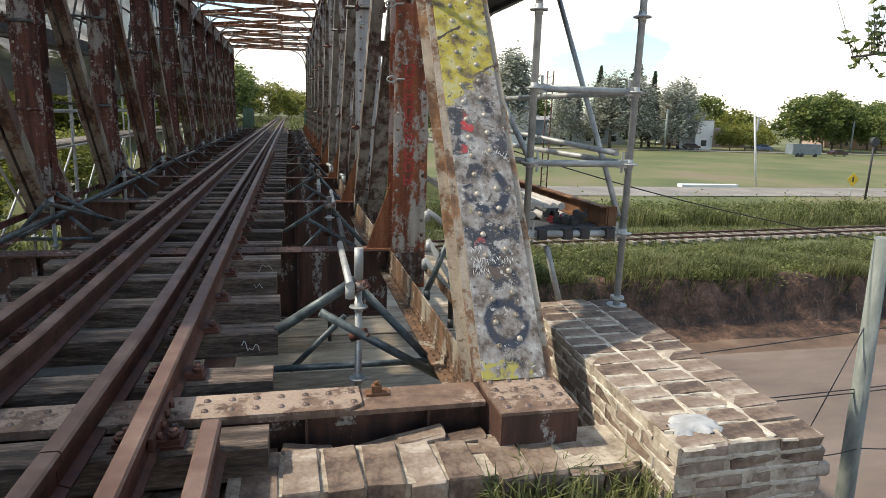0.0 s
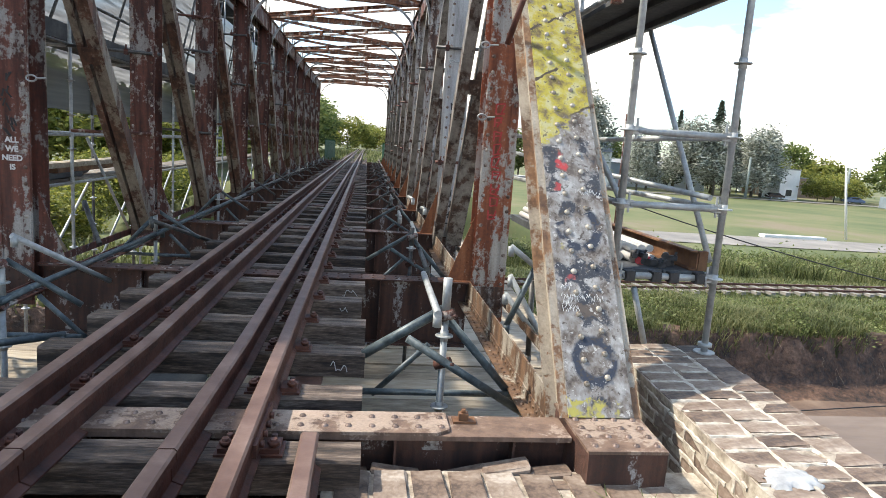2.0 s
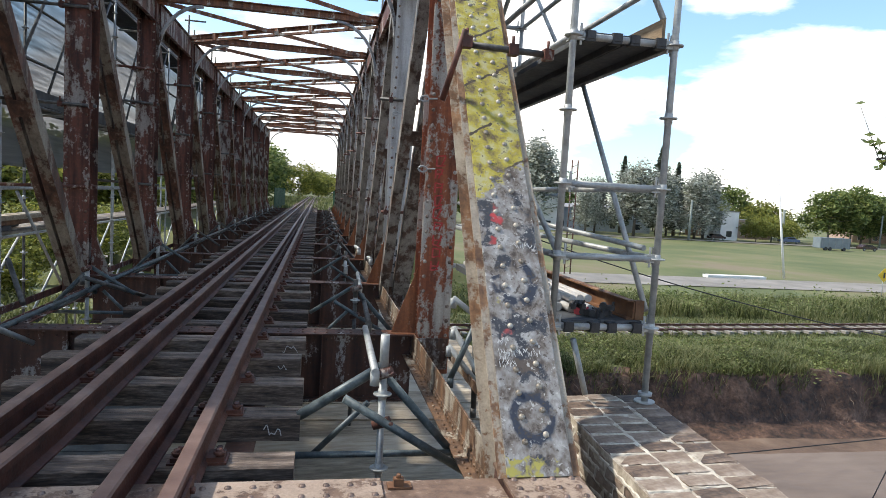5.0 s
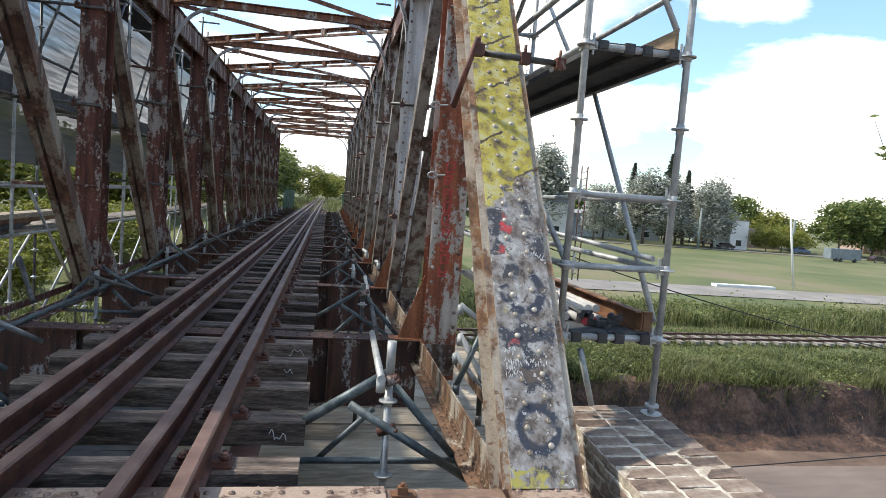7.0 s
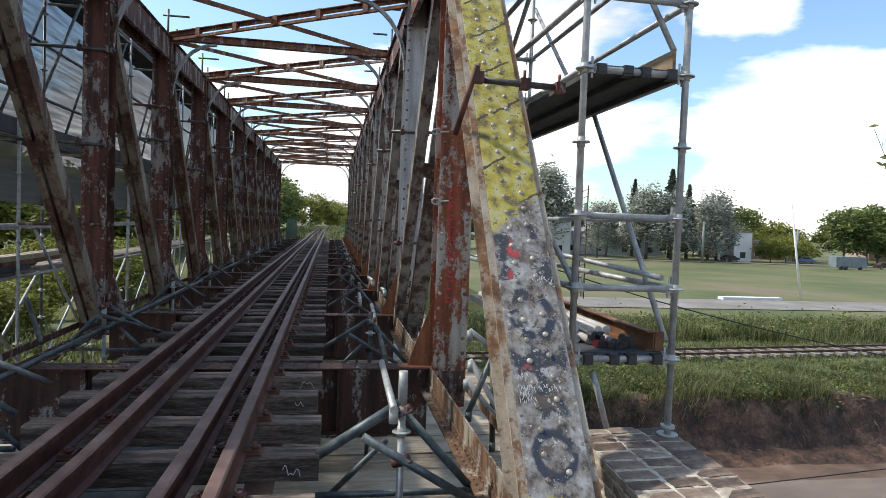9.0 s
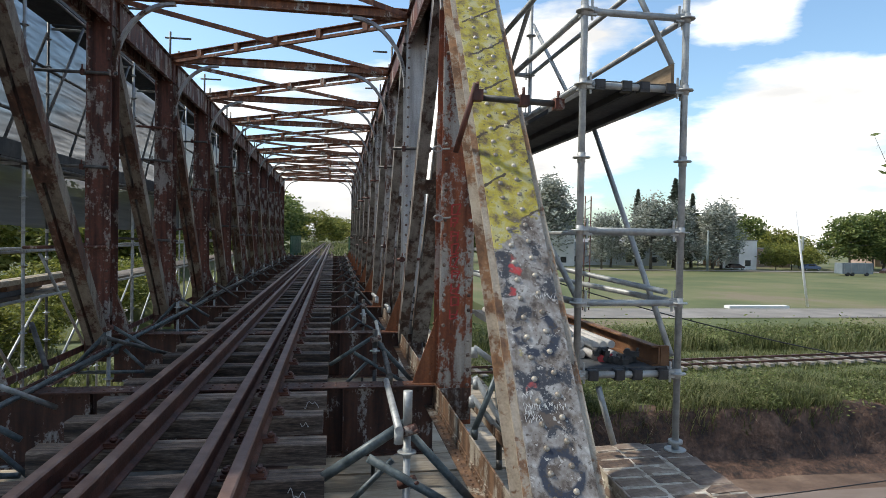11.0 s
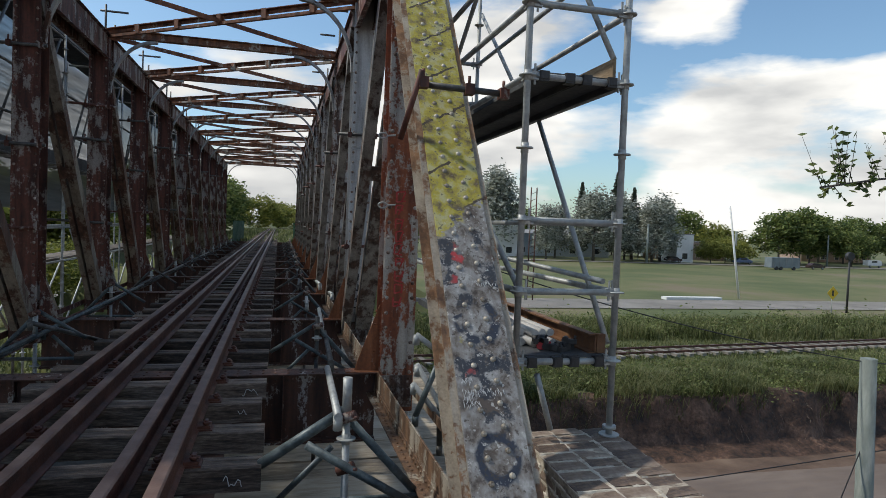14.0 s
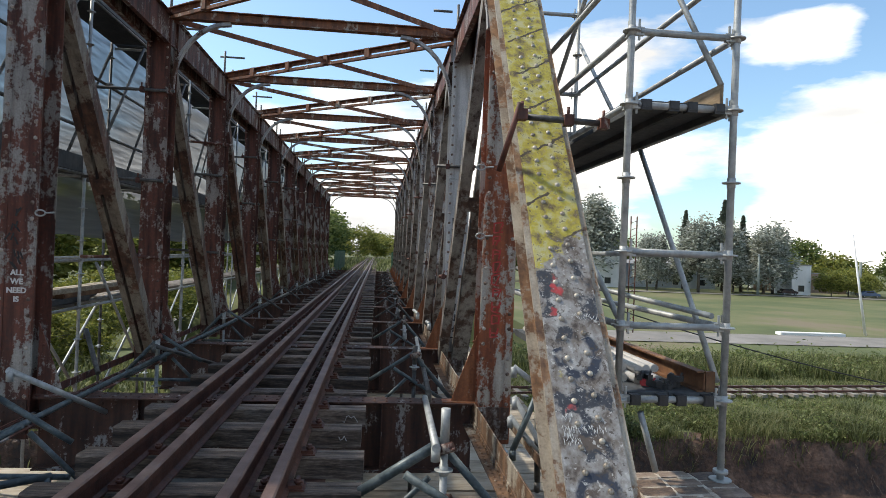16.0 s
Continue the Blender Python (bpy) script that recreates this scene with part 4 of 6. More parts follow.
for i in range(11):
    yy = 4.48 + PANEL * i
    build_prop(1.565 + 0.02 * i, yy, 1, i == 0)
    build_prop(-1.72, yy + 1.0, -1)
for p, q, m in (((1.50, 4.36, 0.18), (1.56, 6.1, 0.10), M_galv), ((1.60, 6.2, 0.12), (1.75, 9.2, -0.10), M_tube_dark), ((1.64, 8.2, 0.16), (1.74, 10.4, 0.05), M_galv), ((1.55, 10.2, 0.14), (1.66, 13.4, 0.0), M_galv), ((1.5, 13.4, 0.1), (1.7, 17.5, 0.0), M_tube_dark),
                ((1.78, 10.9, 0.38), (1.80, 12.4, 0.30), M_galv), ((1.92, 10.2, 0.30), (1.95, 11.2, 0.22), M_galv),
                ((2.34, 5.97, -0.33), (2.58, 6.0, 0.24), M_tube_blue), ((2.35, 6.03, 0.135), (2.90, 6.0, -0.77), M_galv), ((2.33, 6.08, -0.05), (2.73, 6.05, -0.53), M_galv), ((2.61, 6.1, -0.66), (2.585, 6.1, 0.08), M_tube_dark), ((2.33, 6.0, 0.41), (2.56, 6.0, 0.24), M_galv),
                ((-1.70, 3.2, -0.12), (-1.70, 9.4, -0.12), M_tube_blue), ((-1.66, 9.1, -0.10), (-1.68, 15.3, -0.10), M_tube_blue), ((-1.70, 15.0, -0.08), (-1.70, 22.0, -0.08), M_tube_dark), ((-1.70, 21.8, -0.06), (-1.72, 30.0, -0.06), M_tube_dark),
                ((-1.35, 4.4, -0.45), (-2.2, 5.6, -0.10), M_tube_blue), ((-1.15, 5.2, -0.30), (-2.1, 4.3, -0.25), M_tube_blue), ((-2.0, 6.2, 0.25), (-1.5, 7.0, -0.3), M_galv), ((-2.1, 7.9, 0.38), (-1.75, 7.4, 0.0), M_tube_dark), ((-1.62, 8.6, 0.12), (-1.1, 9.7, -0.3), M_tube_dark)):
    bm = bmesh.new()
    tube(bm, p, q, 0.027, 10)
    tube(bm, Vector(p).lerp(Vector(q), 0.02), Vector(p).lerp(Vector(q), 0.02) + Vector((0, 0, -0.09)), 0.03, 8)
    solo("scaffold_tube", bm, m, "long scaffold tube clamped along the sleeper ends", "tube", "loose tubes", loc=p)

# ---- board deck hung below the bridge ----
board_me = {}
for w in (0.30, 0.52, 0.62):
    bm = bmesh.new()
    box(bm, (-2.4, -w / 2 + 0.004, -0.02), (2.4, w / 2 - 0.004, 0.02))
    board_me[w] = mesh_of("board", bm, M_board)
deck = thing("hanging_deck", (1.9, 4.0, -1.6), "pale board deck hung on scaffold below the bridge", "deck", kind="structure")
y = 3.7
while y < 24:
    w = random.choice((0.52, 0.62))
    ob = share("board", board_me[w], deck, (1.7 + random.uniform(-0.1, 0.1), y + w / 2, -1.6 + random.uniform(0, 0.012)))
    y += w + (0.06 if random.random() < 0.2 else 0.0)
# dark boards added under the track, standing in for shade between the sleepers
y = 3.7
while y < 46:
    bm = bmesh.new()
    box(bm, (-2.6, y, -1.64), (-0.72, y + 0.95, -1.60))
    part("dark_board", bm, M_deck_dark, deck)
    y += 0.97
# the same added dark boards on under the far track
for i in range(18):
    bm = bmesh.new()
    y = 24.2 + i * 1.22
    box(bm, (-0.70, y, -1.63), (3.6, y + 1.2, -1.60))
    part("dark_board", bm, M_deck_dark, deck)
bm = bmesh.new()
for yy in (4.6, 7.2, 9.8, 12.4, 15):
    tube(bm, (-0.6, yy, -1.66), (4.2, yy, -1.66), 0.025)
for xx in (0.9, 2.6):
    tube(bm, (xx, 3.6, -1.70), (xx, 24, -1.70), 0.025)
part("bearer", bm, M_tube_dark, deck)

deck2 = thing("hanging_deck", (-3.2, 7.0, -1.5), "pale board deck beside the left sleeper ends", "deck", kind="structure")
for i in range(7):
    share("board", board_me[0.30], deck2, (-4.4, 6.9 + i * 0.30, -1.5))

# stub tubes standing on the top chords
for side, x in ((-1, XL - 0.05), (1, XR - 0.05)):
    for k in range(1, 9):
        t = thing("chord_stub", (x, Y_OF[k] + 0.5, Z_CHORD1), "short scaffold stub with cross tubes on the top chord", "scaffold stub", "chord stubs")
        y = Y_OF[k] + 0.5
        for yy, zz in ((y, Z_CHORD1 + 0.75), (y + 0.75, Z_CHORD1 + 0.55)):
            bm = bmesh.new()
            tube(bm, (x, yy, Z_CHORD1), (x, yy, zz), 0.022, 8)
            part("post", bm, M_tube_dark, t)
        for yy, zz in ((y, Z_CHORD1 + 0.62), (y + 0.75, Z_CHORD1 + 0.25)):
            bm = bmesh.new()
            tube(bm, (x - 0.1, yy, zz), (x - side * 0.42, yy, zz), 0.022, 8)
            part("cross_tube", bm, M_tube_dark, t)

# ---- left side scaffold with debris netting ----
def net_material():
    m = bpy.data.materials.new("grey_debris_net")
    m.use_nodes = True
    n, l = m.node_tree.nodes, m.node_tree.links
    b = n["Principled BSDF"]
    b.inputs["Base Color"].default_value = (0.15, 0.158, 0.165, 1)
    b.inputs["Roughness"].default_value = 0.8
    tr = n.new("ShaderNodeBsdfTransparent")
    tr.inputs["Color"].default_value = (0.86, 0.90, 0.94, 1)
    mx = n.new("ShaderNodeMixShader")
    tc, mp, ns = n.new("ShaderNodeTexCoord"), n.new("ShaderNodeMapping"), n.new("ShaderNodeTexNoise")
    mp.inputs["Scale"].default_value = (1, 0.30, 7.0)
    ns.inputs["Scale"].default_value, ns.inputs["Detail"].default_value = 2.2, 9.0
    rg = n.new("ShaderNodeMapRange")
    rg.inputs["From Min"].default_value, rg.inputs["From Max"].default_value = 0.3, 0.7
    rg.inputs["To Min"].default_value, rg.inputs["To Max"].default_value = 0.70, 0.95
    l.new(tc.outputs["Object"], mp.inputs["Vector"])
    l.new(mp.outputs["Vector"], ns.inputs["Vector"])
    l.new(ns.outputs["Fac"], rg.inputs["Value"])
    l.new(rg.outputs["Result"], mx.inputs["Fac"])
    l.new(tr.outputs["BSDF"], mx.inputs[1])
    l.new(b.outputs["BSDF"], mx.inputs[2])
    l.new(mx.outputs["Shader"], n["Material Output"].inputs["Surface"])
    return m


M_net = net_material()
LX = (-3.40, -4.12)
LY = [5.55 + 2.57 * i for i in range(16)]


def build_left_scaffold():
    t = thing("scaffold_gallery", (-3.7, 5.5, -5.8), "tall tube scaffold gallery along the truss with board decks", "scaffold")
    for i, y in enumerate(LY):
        for x in LX:
            standard(t, x, y, -5.8, 6.1, first=-5.145, mat=M_galv if i % 3 else M_tube_dark) if i < 6 else part_tube(t, x, y)
        for z in (0.34, 2.34, 5.04):
            ledger(t, (LX[0], y, z), (LX[1], y, z), heads=False)
    for a, b in zip(LY, LY[1:]):
        for z in (0.34, 1.06, 2.36, 3.06, 3.9, 5.06):
            ledger(t, (LX[0], a, z), (LX[0], b, z), M_galv if z < 2 else M_tube_dark, heads=a < 14)
        ledger(t, (LX[1], a, 1.06), (LX[1], b, 1.06), heads=False)
        ledger(t, (LX[1], a, -1.6), (LX[1], b, 0.3), heads=False, name="brace")
        ledger(t, (LX[0], b, -0.9), (LX[0], a + 0.5, 1.05), heads=False, name="brace")
        ledger(t, (LX[0] + 0.03, a + 0.1, 2.4), (LX[0] + 0.03, b - 0.4, 5.0), M_tube_dark, heads=False, name="brace")
        ledger(t, (LX[1], b, 5.0), (LX[1], a + 0.7, 2.4), M_tube_dark, heads=False, name="brace")
        for z in (0.36, 2.40, 5.12):
            bm = bmesh.new()
            box(bm, (LX[1] + 0.04, a + 0.03, z), (LX[0] - 0.04, b - 0.03, z + 0.045))
            if z > 1:
                box(bm, (LX[0] - 0.04, a + 0.03, z), (LX[0] - 0.015, b - 0.03, z + 0.24))
            part("deck_plank", bm, M_deck_worn if z < 1 else M_deck_dark, t)


def part_tube(t, x, y):
    bm = bmesh.new()
    tube(bm, (x, y, -5.8), (x, y, 6.1), 0.0242, 6)
    part("standard", bm, M_galv, t)


build_left_scaffold()
bm = bmesh.new()
ys = [0.5 + 0.35 * i for i in range(128)]
zs = [1.45 + 0.25 * i for i in range(18)]
grid = [[bm.verts.new((-4.22 + 0.05 * noise.noise(Vector((y * 0.7, z * 0.9, 0))), y, z + (0.05 * math.sin(y * 1.3) if z < 1.5 else 0))) for z in zs] for y in ys]
for i in range(len(ys) - 1):
    for j in range(len(zs) - 1):
        bm.faces.new((grid[i][j], grid[i + 1][j], grid[i + 1][j + 1], grid[i][j + 1])).smooth = True
solo("debris_net", bm, M_net, "grey translucent debris netting hung on the scaffold", "netting", kind="structure", loc=(-4.2, 4, 1.45))
bm = bmesh.new()
ys = [4.0 + 0.35 * i for i in range(118)]
rows = [[bm.verts.new((-4.16 + 0.03 * math.sin(y * 3 + j), y, z + 0.04 * noise.noise(Vector((y, z, 5))))) for y in ys] for j, z in enumerate((1.44, 1.66, 1.88, 2.06))]
for j in range(3):
    for i in range(len(ys) - 1):
        bm.faces.new((rows[j][i], rows[j][i + 1], rows[j + 1][i + 1], rows[j + 1][i])).smooth = True
solo("rolled_net_hem", bm, M_net, "dark gathered lower hem of the debris netting", "netting", kind="structure", loc=(-4.16, 4, 1.45))
# goods on the left deck
for i in range(10):
    y0 = 8.2 + (i % 5) * 0.55
    m, lab = ((M_deck_dark, "dark tarpaulin-wrapped bundle on the scaffold deck") if i < 4 else (M_orange, "rust-orange steel angle on the scaffold deck") if i < 7 else (M_board, "pale timber plank on the scaffold deck"))
    bm = bmesh.new()
    z = 0.406 + 0.075 * (i // 4)
    x = -3.55 - 0.13 * (i % 4)
    bar(bm, (x, y0, z + 0.04), (x + random.uniform(-0.08, 0.08), y0 + random.uniform(1.6, 3.2), z + 0.045), 0.13, 0.075)
    bmesh.ops.bevel(bm, geom=bm.edges[:], offset=0.012, segments=2, affect="EDGES")
    solo("bundle" if i < 4 else "steel_angle" if i < 7 else "plank", bm, m, lab, "building material", "goods on the left deck", loc=(x, y0, z))

# tubes clamped across the uprights, with couplers and loose ends
rt = random.Random(31)
for side, x in ((-1, XL), (1, XR)):
    for k in range(2, 10):
        for z in ((2.55, 1.35, 3.6) if side < 0 else (2.75, 1.2)):
            z += rt.uniform(-0.25, 0.25)
            y = Y_OF[k] - 0.20
            t = thing("tie_tube", (x, y, z), "short scaffold tube clamped across a bridge upright", "scaffold tube", "tubes on the uprights")
            bm = bmesh.new()
            out = -3.35 if side < 0 else XR + 0.5
            tube(bm, (x - side * rt.uniform(0.25, 0.42), y, z), (out, y + rt.uniform(-0.1, 0.1), z + rt.uniform(-0.05, 0.05)), 0.0242, 8)
            part("tube", bm, M_tube_dark if rt.random() < 0.6 else M_truss_dark, t)
            for dx in (-0.2, 0.2):
                bm = bmesh.new()
                box(bm, (x + dx - 0.03, y - 0.035, z - 0.04), (x + dx + 0.03, y + 0.045, z + 0.04))
                tube(bm, (x + dx, y - 0.03, z + 0.02), (x + dx + 0.01, y - 0.05, z + 0.10), 0.011, 6)
                part("coupler", bm, M_truss_dark, t)

# ---- end girder with its riveted plate, and the truss shoe ----
def build_end_girder():
    t = thing("end_girder", (0, Y0, -0.7), "brown end floor beam with a riveted top plate over a dark web", "girder", kind="structure")
    bm = bmesh.new()
    box(bm, (XL, Y0 - 0.008, -0.72), (2.09, Y0 + 0.008, -0.18))
    box(bm, (XL, Y0 - 0.12, -0.72), (2.09, Y0 + 0.12, -0.70))
    part("web", bm, M_girder_old, t, "dark web with flaking white marks")
    bm = bmesh.new()
    box(bm, (XL, Y0 - 0.125, -0.18), (2.09, Y0 + 0.125, -0.155))
    part("flange", bm, M_plate, t)
    bm = bmesh.new()
    box(bm, (XL, Y0 - 0.020, -0.28), (2.09, Y0 - 0.009, -0.181))
    for x in (-1.2, -0.6, 0.0, 0.6, 1.2, 1.8):
        box(bm, (x - 0.006, Y0 - 0.10, -0.69), (x + 0.006, Y0 - 0.021, -0.181))
    part("stiffener", bm, M_girder_old, t)
    bm = bmesh.new()
    prism(bm, [(XL, Y0 - 0.125, -0.1545), (1.40, Y0 - 0.125, -0.1545), (1.47, Y0 - 0.075, -0.1545), (1.47, Y0 + 0.125, -0.1545), (XL, Y0 + 0.125, -0.1545)], (0, 0, 0.016))
    plate = part("cover_plate", bm, M_plate, t)
    bm = bmesh.new()
    dome(bm, (0, 0, 0), (0, 0, 1), 0.018, 8)
    rv = mesh_of("rivet", bm, M_rivet_dark)
    x = XL + 0.3
    while x < 1.45:
        for dy in (-0.055, 0.055):
            ob = new("rivet", rv)
            ob.parent = plate
            ob.location = Vector((x, Y0 + dy, -0.1385)) - PLACE[t]
        x += 0.116
    bm = bmesh.new()
    box(bm, (1.50, Y0 + 0.02, -0.154), (1.62, Y0 + 0.09, -0.142))
    box(bm, (1.53, Y0 + 0.03, -0.142), (1.58, Y0 + 0.07, -0.105))
    tube(bm, (1.555, Y0 + 0.05, -0.106), (1.555, Y0 + 0.05, -0.085), 0.012, 6)
    part("lug", bm, M_orange, t)
    # shoe under the end post
    s = thing("post_shoe", (2.3, 3.3, -0.75), "riveted brown steel shoe carrying the end post", "bearing", kind="structure")
    bm = bmesh.new()
    prism(bm, [(2.10, 3.08, -0.135), (2.50, 3.08, -0.135), (2.53, 3.66, -0.135), (2.10, 3.66, -0.135)], (0, 0, 0.016))
    part("top_plate", bm, M_plate, s)
    bm = bmesh.new()
    box(bm, (2.105, 3.085, -0.36), (2.12, 3.64, -0.136))
    box(bm, (2.485, 3.085, -0.36), (2.50, 3.64, -0.136))
    box(bm, (2.12, 3.085, -0.36), (2.485, 3.10, -0.136))
    box(bm, (2.04, 3.02, -0.42), (2.56, 3.72, -0.361))
    part("body", bm, M_girder_old, s)
    for i in range(4):
        for j in range(4):
            ob = new("rivet", rv)
            ob.parent = s
            ob.location = Vector((2.15 + i * 0.105, 3.14 + j * 0.10, -0.119)) - PLACE[s]


M_rivet_dark = material("dark_rivet_steel", [(0.3, (0.06, 0.04, 0.03)), (0.5, (0.15, 0.10, 0.08)), (0.7, (0.24, 0.18, 0.15))], 30.0, fine=90, bump=0.2, rough=(0.4, 0.6), metal=0.2, per_object=0.2)
build_end_girder()

# ---- sleepers with chairs and spikes ----
def sleeper_timber(seed):
    """A hand-cut timber: rounded arrises, checks and an uneven top."""
    bm = bmesh.new()
    n = 16
    rings = []
    for i in range(n + 1):
        x = -1.03 + 2.06 * i / n
        k = [(-0.105, SLEEPER_BOT), (0.105, SLEEPER_BOT), (0.105, SLEEPER_TOP - 0.012), (0.094, SLEEPER_TOP), (0.03, SLEEPER_TOP - 0.002), (0.022, SLEEPER_TOP - 0.008), (0.015, SLEEPER_TOP - 0.001), (-0.05, SLEEPER_TOP), (-0.094, SLEEPER_TOP), (-0.105, SLEEPER_TOP - 0.012)]
        rings.append([bm.verts.new((x, py + 0.007 * noise.noise(Vector((x * 3, py * 9, seed))), pz + 0.005 * noise.noise(Vector((x * 4, py * 20, seed + 9.0))))) for py, pz in k])
    m = len(rings[0])
    for i in range(n):
        for j in range(m):
            bm.faces.new((rings[i][j], rings[i + 1][j], rings[i + 1][(j + 1) % m], rings[i][(j + 1) % m]))
    bm.faces.new(rings[0])
    bm.faces.new(list(reversed(rings[-1])))
    bmesh.ops.recalc_face_normals(bm, faces=bm.faces)
    return mesh_of("timber", bm, M_sleeper)


TIMBERS = [sleeper_timber(s * 3.7) for s in range(4)]
bm = bmesh.new()
box(bm, (-0.15, -0.075, 0.0), (0.15, 0.075, 0.014))
for sx in (-1, 1):
    tube(bm, (sx * 0.105, -0.03, 0.012), (sx * 0.105, -0.03, 0.075), 0.017, 6)
    tube(bm, (sx * 0.105, -0.03, 0.045), (sx * 0.105, -0.03, 0.062), 0.028, 6)
    tube(bm, (sx * 0.10, 0.045, 0.012), (sx * 0.10, 0.045, 0.06), 0.015, 6)
    box(bm, (min(sx * 0.045, sx * 0.135), -0.06, 0.012), (max(sx * 0.045, sx * 0.135), 0.065, 0.036))
CHAIR = mesh_of("rail_chair", bm, M_rail)
count = 0


def put_sleeper(y, chairs, turn=0.0, x=0.0):
    global count
    s = thing("sleeper", (x, y, SLEEPER_BOT), "weathered grey timber sleeper spiked under the rails", "sleeper", "bridge sleepers")
    share("timber", TIMBERS[count % 4], s, (x, y, 0), turn=(0, 0, turn))
    count += 1
    if chairs:
        for xx in (0.533, -0.567):
            share("rail_chair", CHAIR, s, (xx, y, SLEEPER_TOP - 0.002))
    return s


for k in range(0, NPAN):
    for d in (0.44, 1.19, 1.94, 2.68, 3.34):
        put_sleeper(Y_OF[k] + d + random.uniform(-0.02, 0.02), k < 5, random.uniform(-0.012, 0.012), random.uniform(-0.02, 0.02))
put_sleeper(3.15, True)
for i in range(12):
    put_sleeper(2.05 - i * 0.7, True)
for i in range(80):
    put_sleeper(Y_OF[NPAN] + 0.4 + i * 0.7, False)

# chalk scribbles on sleeper ends and a few scratched lines on the post
M_chalk = material("white_chalk", [(0.3, (0.42, 0.42, 0.41)), (0.7, (0.60, 0.60, 0.58))], 30.0)
r = random.Random(7)
for k, d in ((0, 0.44), (0, 1.19), (0, 2.68), (0, 3.34), (1, 0.44), (1, 1.19)):
    y = Y_OF[k] + d - 0.1145
    bm = bmesh.new()
    pts, x = [], 0.82
    for i in range(9):
        pts.append(Vector((x, y, -0.245 + r.uniform(-0.035, 0.045))))
        x += r.uniform(0.008, 0.025)
    for a, b in zip(pts, pts[1:]):
        bar(bm, a, b, 0.004, 0.005)
    solo("chalk_mark", bm, M_chalk, "white chalk scribble on the sleeper end", "chalk mark", "chalk marks", loc=pts[0])

# rail stub beside the running rail, fishplate
bm = bmesh.new()
rail_section(bm, 0.80, 1.4, 3.08)
bmesh.ops.recalc_face_normals(bm, faces=bm.faces)
stub = solo("rail_stub", bm, [M_rail, M_railhead], "short rusted rail stub lying beside the running rail", "rail", loc=(0.8, 2, 0))
stub.location.z = -0.04
bm = bmesh.new()
box(bm, (0.573, 2.95, -0.105), (0.590, 3.42, -0.045))
for i in range(4):
    tube(bm, (0.590, 3.03 + i * 0.10, -0.075), (0.61, 3.03 + i * 0.10, -0.075), 0.016, 6)
solo("fishplate", bm, M_rail, "bolted rusty fishplate on the running rail", "fishplate", loc=(0.58, 3.2, -0.08))

# ---- graffiti on the first uprights ----
M_white_paint = material("white_spray_paint", [(0.3, (0.55, 0.54, 0.52)), (0.7, (0.75, 0.74, 0.72))], 20.0)
M_red_paint = material("red_spray_paint", [(0.3, (0.28, 0.03, 0.025)), (0.5, (0.45, 0.04, 0.035)), (0.7, (0.52, 0.12, 0.10))], 14.0)
M_black_paint = material("black_spray_paint", [(0.3, (0.015, 0.015, 0.016)), (0.7, (0.05, 0.05, 0.05))], 20.0)


def wall_text(words, x, y, z, size, mat, name):
    c = bpy.data.curves.new(name, "FONT")
    c.body, c.size, c.align_x, c.extrude, c.offset = words, size, "CENTER", 0.001, 0.003
    c.materials.append(mat)
    ob = new(name, c)
    ob.matrix_world = pose(x, y, z, 90, 0, 0)
    return tagged(ob, "white hand-painted words on the rusted upright", "graffiti", "words on the upright")


for i, word in enumerate(("ALL", "WE", "NEED", "IS")):
    wall_text(word, XL + 0.02, Y_OF[1] - 0.1625, 1.02 - 0.085 * i, 0.072, M_white_paint, "painted_word")
random.seed(5)
y = Y_OF[1] - 0.1505
for i in range(9):
    z, cx = 1.72 - i * 0.135, XR - 0.02 + random.uniform(-0.012, 0.012)
    bm = bmesh.new()
    w, h = random.uniform(0.035, 0.05), random.uniform(0.085, 0.105)
    bar(bm, (cx - w, y - 0.002, z), (cx - w, y - 0.002, z - h), 0.017, 0.002, up=(0, 1, 0))
    for zz in random.sample((0.0, 0.5, 1.0), 2):
        bar(bm, (cx - w, y - 0.0045, z - h * zz), (cx + w, y - 0.0045, z - h * zz + random.uniform(-0.02, 0.02)), 0.015, 0.002, up=(0, 1, 0))
    bar(bm, (cx + w, y - 0.007, z), (cx + w * random.uniform(-0.3, 1), y - 0.007, z - h), 0.016, 0.002, up=(0, 1, 0))
    solo("red_mark", bm, M_red_paint, "red painted strokes down the rusted upright", "graffiti", "paint on the uprights", loc=(cx, y, z))
for i in range(5):
    z, cx = 1.62 - i * 0.11, XL + random.uniform(-0.05, 0.05)
    bm = bmesh.new()
    for j in range(3):
        a = Vector((cx + random.uniform(-0.05, 0.05), Y_OF[1] - 0.1625 - 0.002 * j, z + random.uniform(-0.05, 0.05)))
        bar(bm, a, a + Vector((random.uniform(-0.06, 0.06), 0, -0.07)), 0.016, 0.0015, up=(0, 1, 0))
    solo("black_mark", bm, M_black_paint, "black painted strokes on the rusted upright", "graffiti", "paint on the uprights", loc=(cx, y, z))
